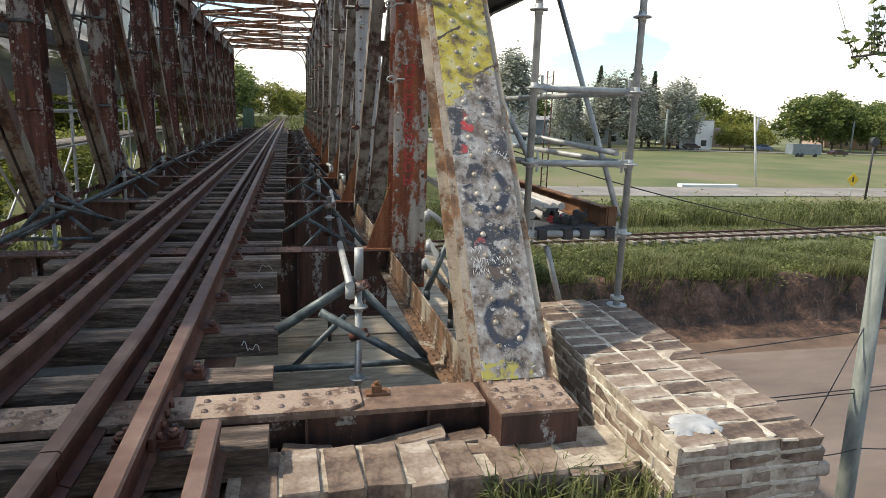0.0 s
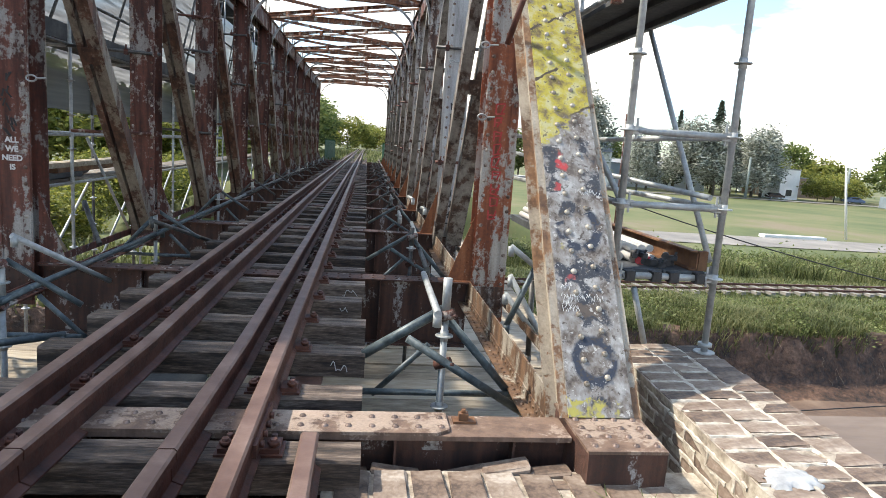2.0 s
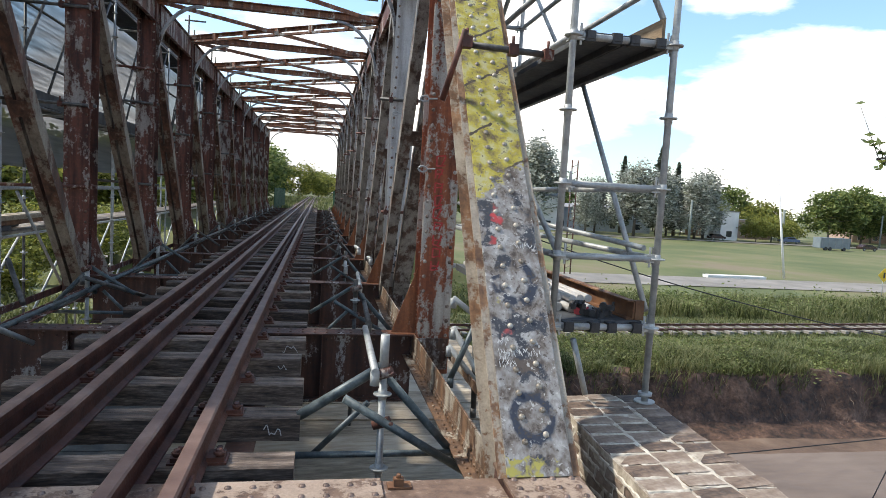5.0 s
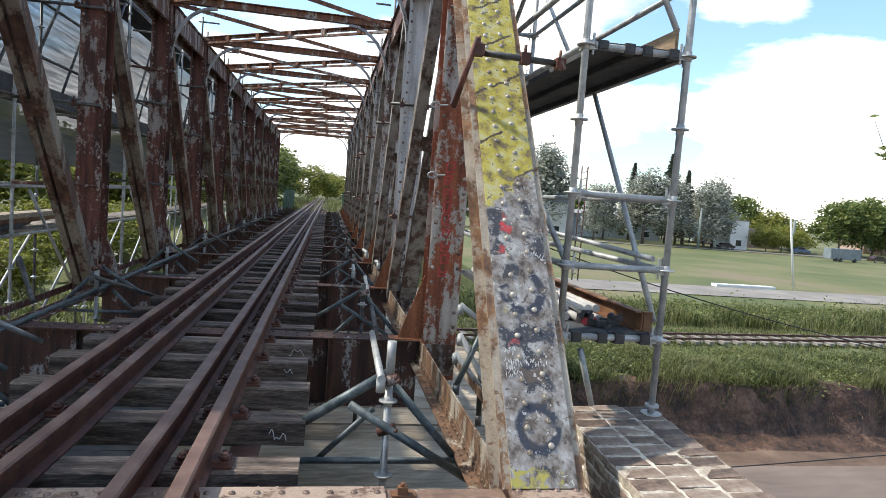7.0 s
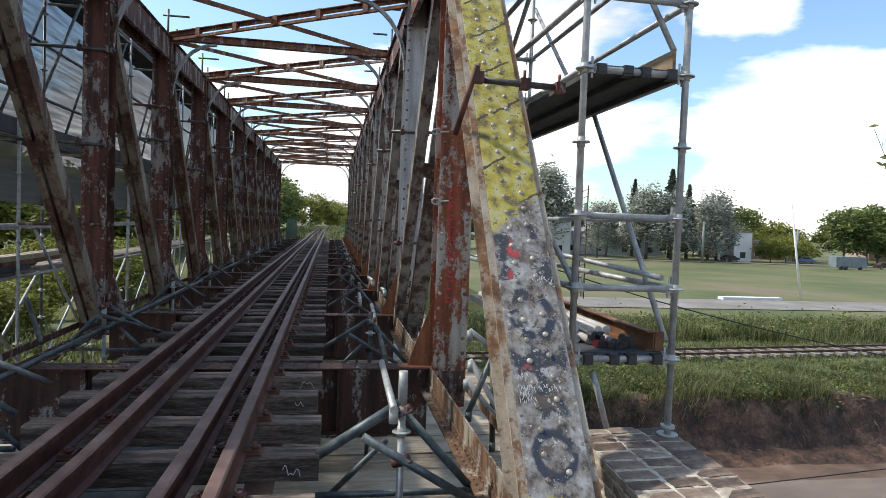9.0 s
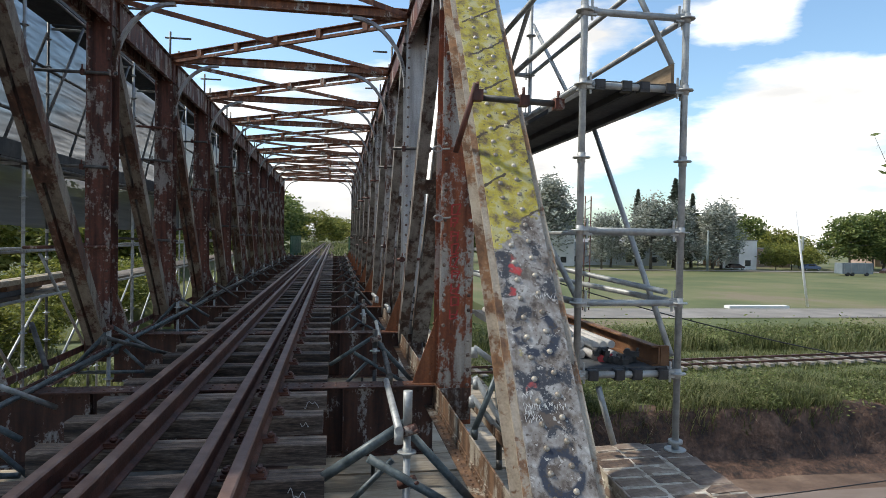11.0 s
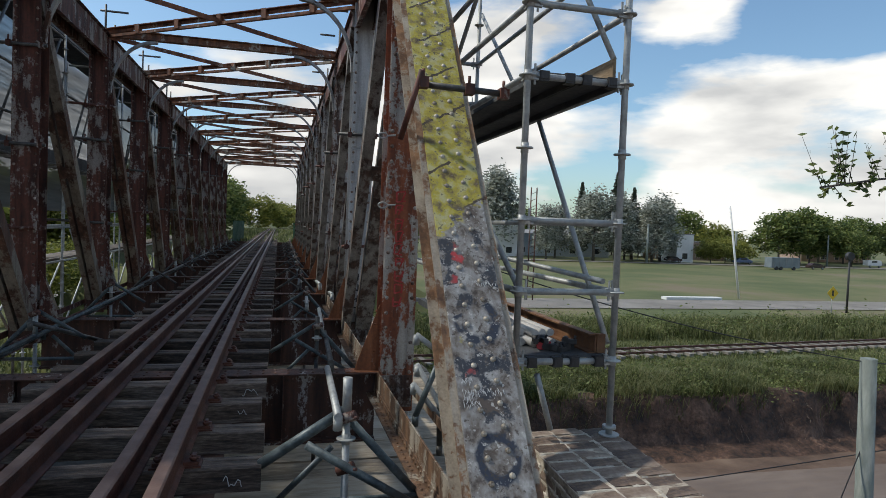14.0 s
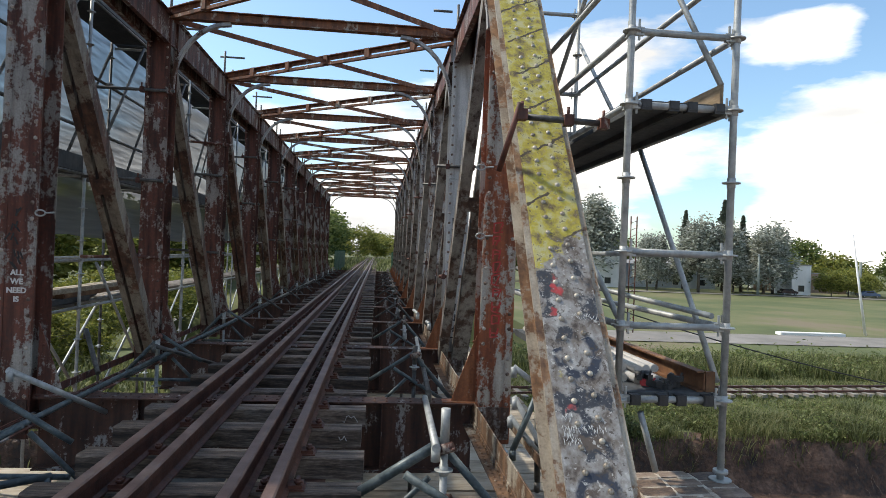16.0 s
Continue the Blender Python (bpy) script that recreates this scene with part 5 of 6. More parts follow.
for k, x, z0, n in ((2, XR - 0.03, 1.95, 12), (3, XR - 0.03, 1.9, 9)):
    for i in range(n):
        bm = bmesh.new()
        z = z0 - i * 0.17
        for dx in (-0.045, 0.045):
            bar(bm, (x + dx, Y_OF[k] - 0.1540, z), (x + dx * random.uniform(0.4, 1.1), Y_OF[k] - 0.1540, z - 0.11), 0.022, 0.002, up=(0, 1, 0))
        bar(bm, (x - 0.045, Y_OF[k] - 0.1535, z - random.uniform(0, 0.1)), (x + 0.045, Y_OF[k] - 0.1535, z - random.uniform(0, 0.1)), 0.02, 0.002, up=(0, 1, 0))
        solo("black_mark", bm, M_black_paint, "black painted strokes down the grey upright", "graffiti", "paint on the uprights", loc=(x, Y_OF[k], 1))
random.seed(11)
# wire loops and clamps on the uprights
for x, y, z in ((2.12, 6.86, 1.58), (2.22, 10.5, 2.56), (2.10, 6.86, 2.28), (-2.12, 6.86, 1.62)):
    bm = bmesh.new()
    pts = [Vector((x + 0.045 * math.cos(a), y, z + 0.028 * math.sin(a))) for a in [2 * math.pi * i / 12 for i in range(13)]]
    path_tube(bm, pts, 0.009, 6)
    path_tube(bm, [Vector((x + 0.04, y, z)), Vector((x + 0.13, y, z + 0.01))], 0.009, 6)
    solo("wire_loop", bm, M_galv, "bent steel wire loop tied round the upright", "wire", "wire loops", loc=(x, y, z))

# ---- brick abutment ----
SHEAR = 0.05


def wall_x(x, y):
    return x + SHEAR * (y - 4.6)


def sheared_box(bm, x0, x1, y0, y1, z0, z1):
    v = box(bm, (x0, y0, z0), (x1, y1, z1))
    for p in v:
        p.co.x = wall_x(p.co.x, p.co.y)


bm = bmesh.new()
sheared_box(bm, 2.832, 3.568, 2.60, 4.75, -5.9, -0.098)
wing = solo("wing_wall", bm, M_mortar, "weathered brown brick wing wall with pale mortar joints", "brick wall", kind="structure")
bm = bmesh.new()
box(bm, (-2.9, 2.62, -5.9), (2.735, 3.242, -0.46))
box(bm, (0.86, 2.87, -0.4595), (2.73, 3.235, -0.306))
abut = solo("abutment_wall", bm, M_mortar, "broken brown brick abutment wall with lime mortar", "brick wall", kind="structure")


def brick_mesh(lx, ly, lz, seed):
    """A worn brick, its corners knocked about, origin at its middle."""
    r = random.Random(seed)
    bm = bmesh.new()
    v = box(bm, (-lx / 2, -ly / 2, -lz / 2), (lx / 2, ly / 2, lz / 2))
    bmesh.ops.bevel(bm, geom=bm.edges[:], offset=0.007, segments=1, affect="EDGES")
    for p in bm.verts:
        p.co += Vector((r.uniform(-1, 1), r.uniform(-1, 1), r.uniform(-1, 1))) * 0.009
    return mesh_of("brick", bm, M_brick)


HEADER = [brick_mesh(0.231, 0.139, 0.062, i) for i in range(4)]
STRETCH_Y = [brick_mesh(0.10, 0.238, 0.056, 10 + i) for i in range(4)]
STRETCH_X = [brick_mesh(0.236, 0.10, 0.055, 20 + i) for i in range(4)]
SHORT_X = [brick_mesh(0.110, 0.10, 0.055, 30 + i) for i in range(3)]
ROWLOCK = [brick_mesh(0.158, 0.36, 0.115, 40 + i) for i in range(4)]


def lay(data, parent, x, y, z, tilt=0.012):
    ob = share("brick", random.choice(data), parent, (x, y, z), turn=(random.uniform(-tilt, tilt), random.uniform(-tilt, tilt), random.uniform(-tilt, tilt) - 0.0))
    return ob


# cap course
y, row = 4.68, 0
while y > 2.62:
    for c in range(3):
        if (row, c) in ((14, 0), (15, 2)):
            continue
        off = 0.0 if c != 1 else 0.03
        lay(HEADER, wing, wall_x(2.955 + c * 0.247 + random.uniform(-0.006, 0.006), y), y + off, -0.098 - 0.0275 + random.uniform(-0.003, 0.004))
    y -= 0.155
    row += 1
# faces: side towards the track and the near end
for course in range(9):
    z = -0.195 - 0.076 * course
    y = 4.62 - (0.13 if course % 2 else 0.0)
    while y > 2.72:
        lay(STRETCH_Y, wing, wall_x(2.832 + 0.0465, y), y, z)
        y -= 0.262
    x = 2.80 + (0.10 if course % 2 else 0.0)
    i = 0
    while x < 3.46:
        if course % 2 and i % 2:
            lay(SHORT_X, wing, x, 2.60 + 0.0465, z)
            x += 0.20
        else:
            lay(STRETCH_X, wing, x + 0.05, 2.60 + 0.0465, z)
            x += 0.262
        i += 1
# rowlock course on the abutment beside the track
x = 0.995
while x < 2.0:
    lay(ROWLOCK, abut, x, 3.03, -0.352 + random.uniform(-0.008, 0.010), 0.03)
    x += 0.177
x = 2.10
while x < 2.72:
    lay(ROWLOCK, abut, x, 3.00, -0.356 + random.uniform(-0.02, 0.012), 0.05)
    x += 0.17
x = -1.0
while x < 0.9:
    lay(ROWLOCK, abut, x, 2.98, -0.47 + random.uniform(-0.02, 0.012), 0.05)
    x += 0.162
for x, y, z in ((0.95, 3.26, -0.36), (1.20, 3.26, -0.34), (1.55, 3.25, -0.345), (1.75, 3.25, -0.31), (1.95, 3.22, -0.32), (2.05, 3.10, -0.33)):
    lay(STRETCH_X, abut, x, y, z, 0.15)
for c in range(4):
    z, x = -0.50 - c * 0.077, 0.7
    while x < 2.7:
        lay(STRETCH_X, abut, x + (0.13 if c % 2 else 0), 2.645, z)
        x += 0.262


# pointing that stands proud of the joints, in broken ribbons
def ribbon(bm, p, q, up, width, height, r):
    p, q, up = Vector(p), Vector(q), Vector(up)
    side = (q - p).normalized().cross(up)
    n = max(2, int((q - p).length / 0.035))
    last = None
    for i in range(n + 1):
        if r.random() < 0.09:
            last = None
            continue
        c = p.lerp(q, i / n) + side * r.uniform(-0.005, 0.005)
        w, h = width * r.uniform(0.6, 1.9), height * r.uniform(0.25, 0.6)
        now = [bm.verts.new(c + side * a * w + up * b) for a, b in ((-1, -0.004), (-0.5, h), (0.5, h), (1, -0.004))]
        if last:
            for j in range(3):
                bm.faces.new((last[j], last[j + 1], now[j + 1], now[j]))
        last = now


M_pointing = material("cream_mortar_pointing", [(0.32, (0.24, 0.20, 0.155)), (0.46, (0.40, 0.355, 0.29)), (0.58, (0.52, 0.475, 0.40)), (0.72, (0.62, 0.58, 0.51))], 12.0, fine=70, bump=0.6)
bm, rr = bmesh.new(), random.Random(77)
for i in range(14):
    y = 4.68 - 0.155 * i - 0.0775
    for c in range(3 if i % 4 == 1 else 2):
        x = 2.84 + c * 0.247
        ribbon(bm, (wall_x(x, y), y + (0.03 if c == 1 else 0), -0.0935), (wall_x(x + 0.235, y), y + (0.03 if c == 1 else 0), -0.0935), (0, 0, 1), 0.013 if c < 2 else 0.007, 0.009, rr)
for x in (3.0785, 3.3255):
    ribbon(bm, (wall_x(x, 4.7), 4.7, -0.0935), (wall_x(x, 2.62), 2.62, -0.0935), (0, 0, 1), 0.014, 0.009, rr)
for course in range(9):
    z = -0.195 - 0.076 * course
    for y0 in (4.7, 3.65):
        ribbon(bm, (wall_x(2.831, y0), y0, z + 0.038), (wall_x(2.831, y0 - 1.05), y0 - 1.05, z + 0.038), (-1, 0, 0), 0.012, 0.012, rr)
    ribbon(bm, (2.75, 2.599, z + 0.038), (3.46, 2.599, z + 0.038), (0, -1, 0), 0.010, 0.010, rr)
    y = 4.62 - (0.13 if course % 2 else 0.0) - 0.131
    while y > 2.72:
        ribbon(bm, (wall_x(2.831, y), y, z + 0.036), (wall_x(2.831, y), y, z - 0.036), (-1, 0, 0), 0.012, 0.012, rr)
        y -= 0.262
bmesh.ops.recalc_face_normals(bm, faces=bm.faces[:])
part("mortar_pointing", bm, M_pointing, wing, "raised cream mortar pointing")
# smear of hard mortar on the cap
bm = bmesh.new()
bmesh.ops.create_grid(bm, x_segments=14, y_segments=14, size=0.5)
for v in bm.verts:
    r = v.co.length * (1 + 0.5 * noise.noise(v.co * 5))
    v.co = Vector((v.co.x * 0.27, v.co.y * 0.20, 0.022 * max(0.0, 1 - (r * 2.1) ** 2) + 0.004 * noise.noise(v.co * 9) - (0.03 if r > 0.47 else 0)))
bmesh.ops.translate(bm, verts=bm.verts, vec=(2.92, 2.78, -0.086))
M_cement = material("white_cement", [(0.3, (0.24, 0.245, 0.25)), (0.7, (0.46, 0.47, 0.47))], 9.0, fine=50, bump=0.5)
solo("cement_smear", bm, M_cement, "smear of pale hardened cement on the brick cap", "cement", loc=(2.92, 2.78, -0.09), smooth=True)

# ---- plants ----
def leaf_material(name, dark, mid, light):
    m = material(name, [(0.30, dark), (0.5, mid), (0.72, light)], 0.6, rough=(0.55, 0.75), fine=4.0, bump=0.0, island=0.5)
    b = m.node_tree.nodes["Principled BSDF"]
    n, l = m.node_tree.nodes, m.node_tree.links
    through_leaf, both = n.new("ShaderNodeBsdfTranslucent"), n.new("ShaderNodeMixShader")     # sun shines through the leaves
    l.new(b.inputs["Base Color"].links[0].from_socket, through_leaf.inputs["Color"])
    both.inputs["Fac"].default_value = 0.42
    l.new(b.outputs["BSDF"], both.inputs[1])
    l.new(through_leaf.outputs["BSDF"], both.inputs[2])
    l.new(both.outputs["Shader"], n["Material Output"].inputs["Surface"])
    return m


M_leaf_green = leaf_material("broad_green_leaves", (0.055, 0.085, 0.022), (0.125, 0.17, 0.044), (0.24, 0.27, 0.08))
M_leaf_yellow = leaf_material("yellow_green_leaves", (0.095, 0.115, 0.024), (0.20, 0.22, 0.042), (0.33, 0.32, 0.075))
M_leaf_silver = leaf_material("silver_grey_leaves", (0.14, 0.155, 0.12), (0.32, 0.335, 0.28), (0.52, 0.535, 0.47))
M_leaf_dark = leaf_material("dark_conifer_needles", (0.045, 0.060, 0.042), (0.085, 0.105, 0.072), (0.14, 0.165, 0.11))
M_grass = leaf_material("long_green_grass", (0.06, 0.075, 0.022), (0.125, 0.145, 0.046), (0.24, 0.24, 0.105))
M_root = material("dry_pale_roots", [(0.3, (0.16, 0.11, 0.075)), (0.7, (0.36, 0.28, 0.20))], 9.0, fine=30)
M_bark = material("grey_brown_bark", [(0.3, (0.05, 0.04, 0.032)), (0.5, (0.10, 0.085, 0.07)), (0.7, (0.17, 0.15, 0.125))], 5.0, stretch=(1, 1, 0.25), fine=20, bump=0.7)


def flakes_mesh(name, points, sizes, mat, seed, flat=0.5):
    """Many small leaf flakes at the given places, each a bent pair of triangles."""
    g = np.random.default_rng(seed)
    n = len(points)
    a = g.normal(size=(n, 3))
    a[:, 2] *= flat
    a /= np.linalg.norm(a, axis=1)[:, None]
    b = np.cross(a, g.normal(size=(n, 3)))
    b /= np.linalg.norm(b, axis=1)[:, None] + 1e-9
    s = np.asarray(sizes)[:, None]
    p = np.asarray(points)
    verts = np.stack((p - a * s, p + b * s * 0.45, p + a * s, p - b * s * 0.45), 1).reshape(-1, 3)
    faces = np.arange(4 * n).reshape(-1, 4)
    me = bpy.data.meshes.new(name)
    me.from_pydata(verts.tolist(), [], faces.tolist())
    me.materials.append(mat)
    return me


def tree_meshes(kind, seed, height, spread, mat, count, leaf):
    """Trunk with limbs, and a crown of clumps of flakes with gaps."""
    r = random.Random(seed)
    g = np.random.default_rng(seed)
    bm = bmesh.new()
    base = height * (0.22 if kind == "round" else 0.17)
    lean = Vector((r.uniform(-0.05, 0.05), r.uniform(-0.05, 0.05), 1)) * height
    tube(bm, (0, 0, -0.3), lean * 0.45, height * 0.022, 8, height * 0.013)
    tube(bm, lean * 0.45, lean * 0.9, height * 0.013, 7, height * 0.003)
    clumps = []
    if kind == "cone":
        for i in range(150):
            k = i / 150
            a = i * 2.4
            rad = spread * (1 - k) ** 0.85 * r.uniform(0.35, 1.0) + 0.06
            e = Vector((math.cos(a) * rad, math.sin(a) * rad, height * (0.10 + 0.9 * k)))
            tube(bm, (0, 0, e.z + 0.1), e, 0.05, 5, 0.01)
            clumps.append((e * 0.75 + Vector((0, 0, e.z * 0.25)), 0.12 + 0.30 * rad, 0.55))
    else:
        n = 17 if kind == "round" else 22
        for i in range(n):
            a, k = i * 2.4 + r.uniform(-0.4, 0.4), (i + 0.5) / n
            z = base + (height - base) * (0.12 + 0.80 * k)
            shape = math.sin(math.pi * (0.22 + 0.70 * k)) if kind == "round" else (1.0 - 0.65 * k) * r.uniform(0.5, 1.0)
            rad = spread * shape * r.uniform(0.5, 0.95)
            e = Vector((math.cos(a) * rad, math.sin(a) * rad, z))
            tube(bm, lean * (0.30 + 0.45 * k), e, height * 0.008, 5, height * 0.002)
            clumps.append((e, spread * r.uniform(0.26, 0.44), 0.75 if kind == "round" else 1.15))
    trunk = mesh_of("trunk", bm, M_bark)
    pts = []
    per = count // len(clumps)
    for c, rad, squash in clumps:
        d = g.normal(size=(per, 3))
        d /= np.linalg.norm(d, axis=1)[:, None]
        d *= (rad * g.uniform(0.35, 1.0, size=(per, 1)) ** 0.6) * (1 + 0.25 * g.normal(size=(per, 1)))
        d[:, 2] *= squash
        pts.append(np.array(c) + d)
    pts = np.concatenate(pts)
    crown = flakes_mesh("crown", pts, g.uniform(0.6, 1.3, len(pts)) * leaf, mat, seed)
    return trunk, crown


SPECIES = {
    "round": [tree_meshes("round", s, 9.5, 5.2, M_leaf_green, 5200, 0.34) for s in (1, 2)],
    "olive": [tree_meshes("round", s, 6.5, 4.4, M_leaf_yellow, 4200, 0.30) for s in (3, 4)],
    "silver": [tree_meshes("tall", s, 15.0, 6.0, M_leaf_silver, 6500, 0.36) for s in (5, 6, 7)],
    "cypress": [tree_meshes("cone", s, 24.0, 5.0, M_leaf_dark, 11000, 0.34) for s in (8,)],
    "bush": [tree_meshes("round", s, 6.0, 4.5, M_leaf_yellow, 6500, 0.22) for s in (9, 10)],
}
TREE_LABEL = {"round": "broad round-crowned green tree on the park edge", "olive": "low spreading yellow-green tree by the houses", "silver": "tall silver-leaved tree beyond the lawn", "cypress": "tall dark conifer rising behind the silver trees", "bush": "dense yellow-green bushy tree beside the street"}


def plant(kind, x, y, z, s=1.0, turn=None):
    tr, cr = random.choice(SPECIES[kind])
    t = thing("tree", (x, y, z), TREE_LABEL[kind], "tree", kind + " trees")
    share("trunk", tr, t, (x, y, z))
    share("crown", cr, t, (x, y, z))
    t.rotation_euler = (0, 0, random.uniform(0, 6.28) if turn is None else turn)
    t.scale = (s * random.uniform(0.92, 1.1),) * 2 + (s * random.uniform(0.94, 1.06),)
    return t


random.seed(21)
for x, s in ((64, 0.80), (70, 0.88), (77, 1.12), (83, 1.05), (90, 1.0), (95, 1.05), (99, 1.10)):
    plant("silver", x, 148 + random.uniform(-4, 6), -5.6, s)
plant("silver", 56.5, 162, -5.6, 1.55)
plant("cypress", 88.4, 156, -5.6, 1.02)
plant("cypress", 94.5, 158, -5.6, 0.78)
plant("cypress", 80.0, 160, -5.6, 0.82)
for x, y, s in ((112, 148, 0.95), (118, 150, 1.0), (124, 152, 0.95), (105, 172, 1.3), (112, 178, 1.4), (120, 176, 1.4), (128, 160, 1.1), (104, 186, 1.5), (96, 185, 1.3), (134, 175, 1.5)):
    plant("olive", x, y, -5.6, s)
for x, y, s in ((137, 152, 1.5), (146, 154, 1.6), (153, 158, 1.45), (160, 150, 1.1), (170, 172, 1.5), (178, 170, 1.35), (188, 176, 1.5), (198, 172, 1.4), (210, 176, 1.5), (222, 170, 1.5), (130, 185, 1.5), (118, 190, 1.5), (60, 186, 1.5), (72, 188, 1.5), (44, 182, 1.4), (34, 176, 1.5)):
    plant("round", x, y, -5.6, s)
# along the left side of the bridge and at the far end of the track
for i in range(15):
    plant("bush", -31 - random.uniform(0, 9), 8 + i * 5.0, -5.8, random.uniform(1.9, 2.3))
for i in range(16):
    plant("bush", -27 - random.uniform(0, 10), 84 + i * 7.0, -5.8, random.uniform(1.8, 2.3))
for i in range(8):
    plant("bush", -12.5 - random.uniform(0, 3.5), 27 + i * 3.6, -5.0, random.uniform(0.5, 0.72))
for x, y, z, s in ((-6.5, 74, -1.5, 0.75), (-8.5, 82, -1.5, 0.95), (-6.5, 92, -1.5, 0.8), (-10, 66, -2.5, 0.9), (7.5, 70, -1.5, 0.55), (9, 84, -1.5, 0.6), (11, 100, -2, 0.8), (-3, 135, -1.5, 1.15), (4.5, 146, -1.5, 1.0), (10, 134, -1.5, 1.0), (1, 152, -1.5, 1.1), (-9, 120, -1.5, 0.9)):
    plant("round" if x < -5 else "bush", x, y, z, s)


def blades(name, n, xr, yr, height, zfun, seed, label, mat, lean=0.5, width=0.02):
    g = np.random.default_rng(seed)
    x, y = g.uniform(*xr, n), g.uniform(*yr, n)
    clump = np.array([noise.noise(Vector((a * 0.5, b * 0.5, seed))) for a, b in zip(x, y)])
    keep = clump > -0.35
    x, y, clump = x[keep], y[keep], clump[keep]
    n = len(x)
    z = np.array([zfun(a, b) for a, b in zip(x, y)]) - 0.03
    h = height * g.uniform(0.45, 1.15, n) * (0.9 + 0.6 * clump)
    a = g.uniform(0, 6.283, n)
    ln = g.uniform(0.2, 1.0, n) * lean * h
    ca, sa = np.cos(a), np.sin(a)
    w = width * g.uniform(0.6, 1.4, n)
    p0 = np.stack((x - sa * w, y + ca * w, z), 1)
    p1 = np.stack((x + sa * w, y - ca * w, z), 1)
    p2 = np.stack((x + ca * ln * 0.35 + sa * w * 0.7, y + sa * ln * 0.35 - ca * w * 0.7, z + h * 0.62), 1)
    p3 = np.stack((x + ca * ln * 0.35 - sa * w * 0.7, y + sa * ln * 0.35 + ca * w * 0.7, z + h * 0.62), 1)
    p4 = np.stack((x + ca * ln, y + sa * ln, z + h * (0.95 - 0.25 * g.random(n))), 1)
    verts = np.stack((p0, p1, p2, p3, p4), 1).reshape(-1, 3)
    k = np.arange(n)[:, None] * 5
    me = bpy.data.meshes.new(name)
    me.from_pydata(verts.tolist(), [], (k + [0, 1, 2, 3]).tolist() + (k + [3, 2, 4]).tolist())
    me.materials.append(mat)
    return tagged(new(name, me), label, "grass", kind="stuff")


blades("bank_grass", 60000, (4, 48), (19.2, 23.6), 0.62, ground_height, 1, "long green grass along the top of the bank", M_grass, 1.3, 0.013)
blades("verge_weeds", 60000, (6, 85), (29.5, 39), 1.0, ground_height, 2, "tall green weeds between the tracks and the road", M_grass, 0.9, 0.022)
blades("terrace_grass", 42000, (4, 60), (23.2, 30), 0.30, ground_height, 3, "short grass round the old tracks", M_grass, 1.1, 0.015)
blades("left_weeds", 9000, (-16, -4.5), (6, 30), 0.6, ground_height, 4, "green weeds below the scaffold gallery", M_grass, 0.6, 0.05)
blades("wall_grass", 620, (1.95, 2.72), (2.45, 2.92), 0.24, lambda a, b: -0.42, 5, "tuft of grass growing over the brick ledge", M_grass, 0.9, 0.006)
blades("end_grass", 7000, (-9, 9), (48, 120), 0.55, ground_height, 6, "green weeds beside the track beyond the bridge", M_grass, 0.6, 0.06)


def leafy(name, n, xr, yr, tall, seed, label, mat, leaf):
    """Broad-leaved weeds: low mounds of small leaf flakes of uneven height, with bare spots between."""
    g = np.random.default_rng(seed)
    cx, cy = g.uniform(*xr, n), g.uniform(*yr, n)
    pts, sizes = [], []
    for a, b in zip(cx, cy):
        if noise.noise(Vector((a * 0.4, b * 0.5, seed))) < -0.12:
            continue
        h, m = tall * g.uniform(0.35, 1.1), 34
        q = g.normal(size=(m, 3)) * (0.26, 0.26, 0.0) + (a, b, ground_height(a, b))
        q[:, 2] += np.abs(g.normal(size=m)) * h * 0.5 + 0.05
        pts.append(q)
        sizes.append(g.uniform(0.5, 1.3, m) * leaf)
    me = flakes_mesh(name, np.concatenate(pts), np.concatenate(sizes), mat, seed)
    return tagged(new(name, me), label, "weeds", kind="stuff")


M_weed = leaf_material("broad_weed_leaves", (0.075, 0.10, 0.028), (0.15, 0.185, 0.055), (0.27, 0.30, 0.11))
leafy("verge_leaves", 1500, (6, 62), (30, 38), 0.95, 41, "leafy green weeds standing among the tall grass", M_weed, 0.10)
leafy("bank_leaves", 900, (4, 40), (19.3, 22.8), 0.75, 42, "low leafy weeds over the edge of the cut bank", M_weed, 0.06)
bm = bmesh.new()
box(bm, (-9, 2.2, -0.80), (3.0, 2.61, -0.47))
solo("ledge_earth", bm, M_earth, "packed earth behind the brick ledge", "earth", kind="structure", loc=(0, 2.4, -0.6))

# ---- roots hanging out of the cut bank ----
bm, rr = bmesh.new(), random.Random(5)
for i in range(110):
    x, y = rr.uniform(6, 34), rr.uniform(18.7, 19.35)
    z = ground_height(x, y) + 0.03
    p = Vector((x, y, z))
    for j in range(3):
        q = p + Vector((rr.uniform(-0.10, 0.10), -rr.uniform(0.02, 0.12), -rr.uniform(0.05, 0.16)))
        tube(bm, p, q, 0.005, 3)
        p = q
solo("bank_roots", bm, M_root, "thin pale roots hanging from the cut bank", "roots", kind="stuff", loc=(20, 19, -5))

# ---- roads and the old track on the terrace ----
M_asphalt = material("worn_grey_asphalt", [(0.3, (0.145, 0.130, 0.112)), (0.5, (0.205, 0.185, 0.160)), (0.7, (0.27, 0.245, 0.215))], 0.3, fine=8, bump=0.2)
M_street = material("dusty_street", [(0.3, (0.115, 0.085, 0.068)), (0.5, (0.165, 0.125, 0.10)), (0.7, (0.22, 0.175, 0.145))], 0.5, fine=5, bump=0.3, stretch=(0.3, 1, 1))


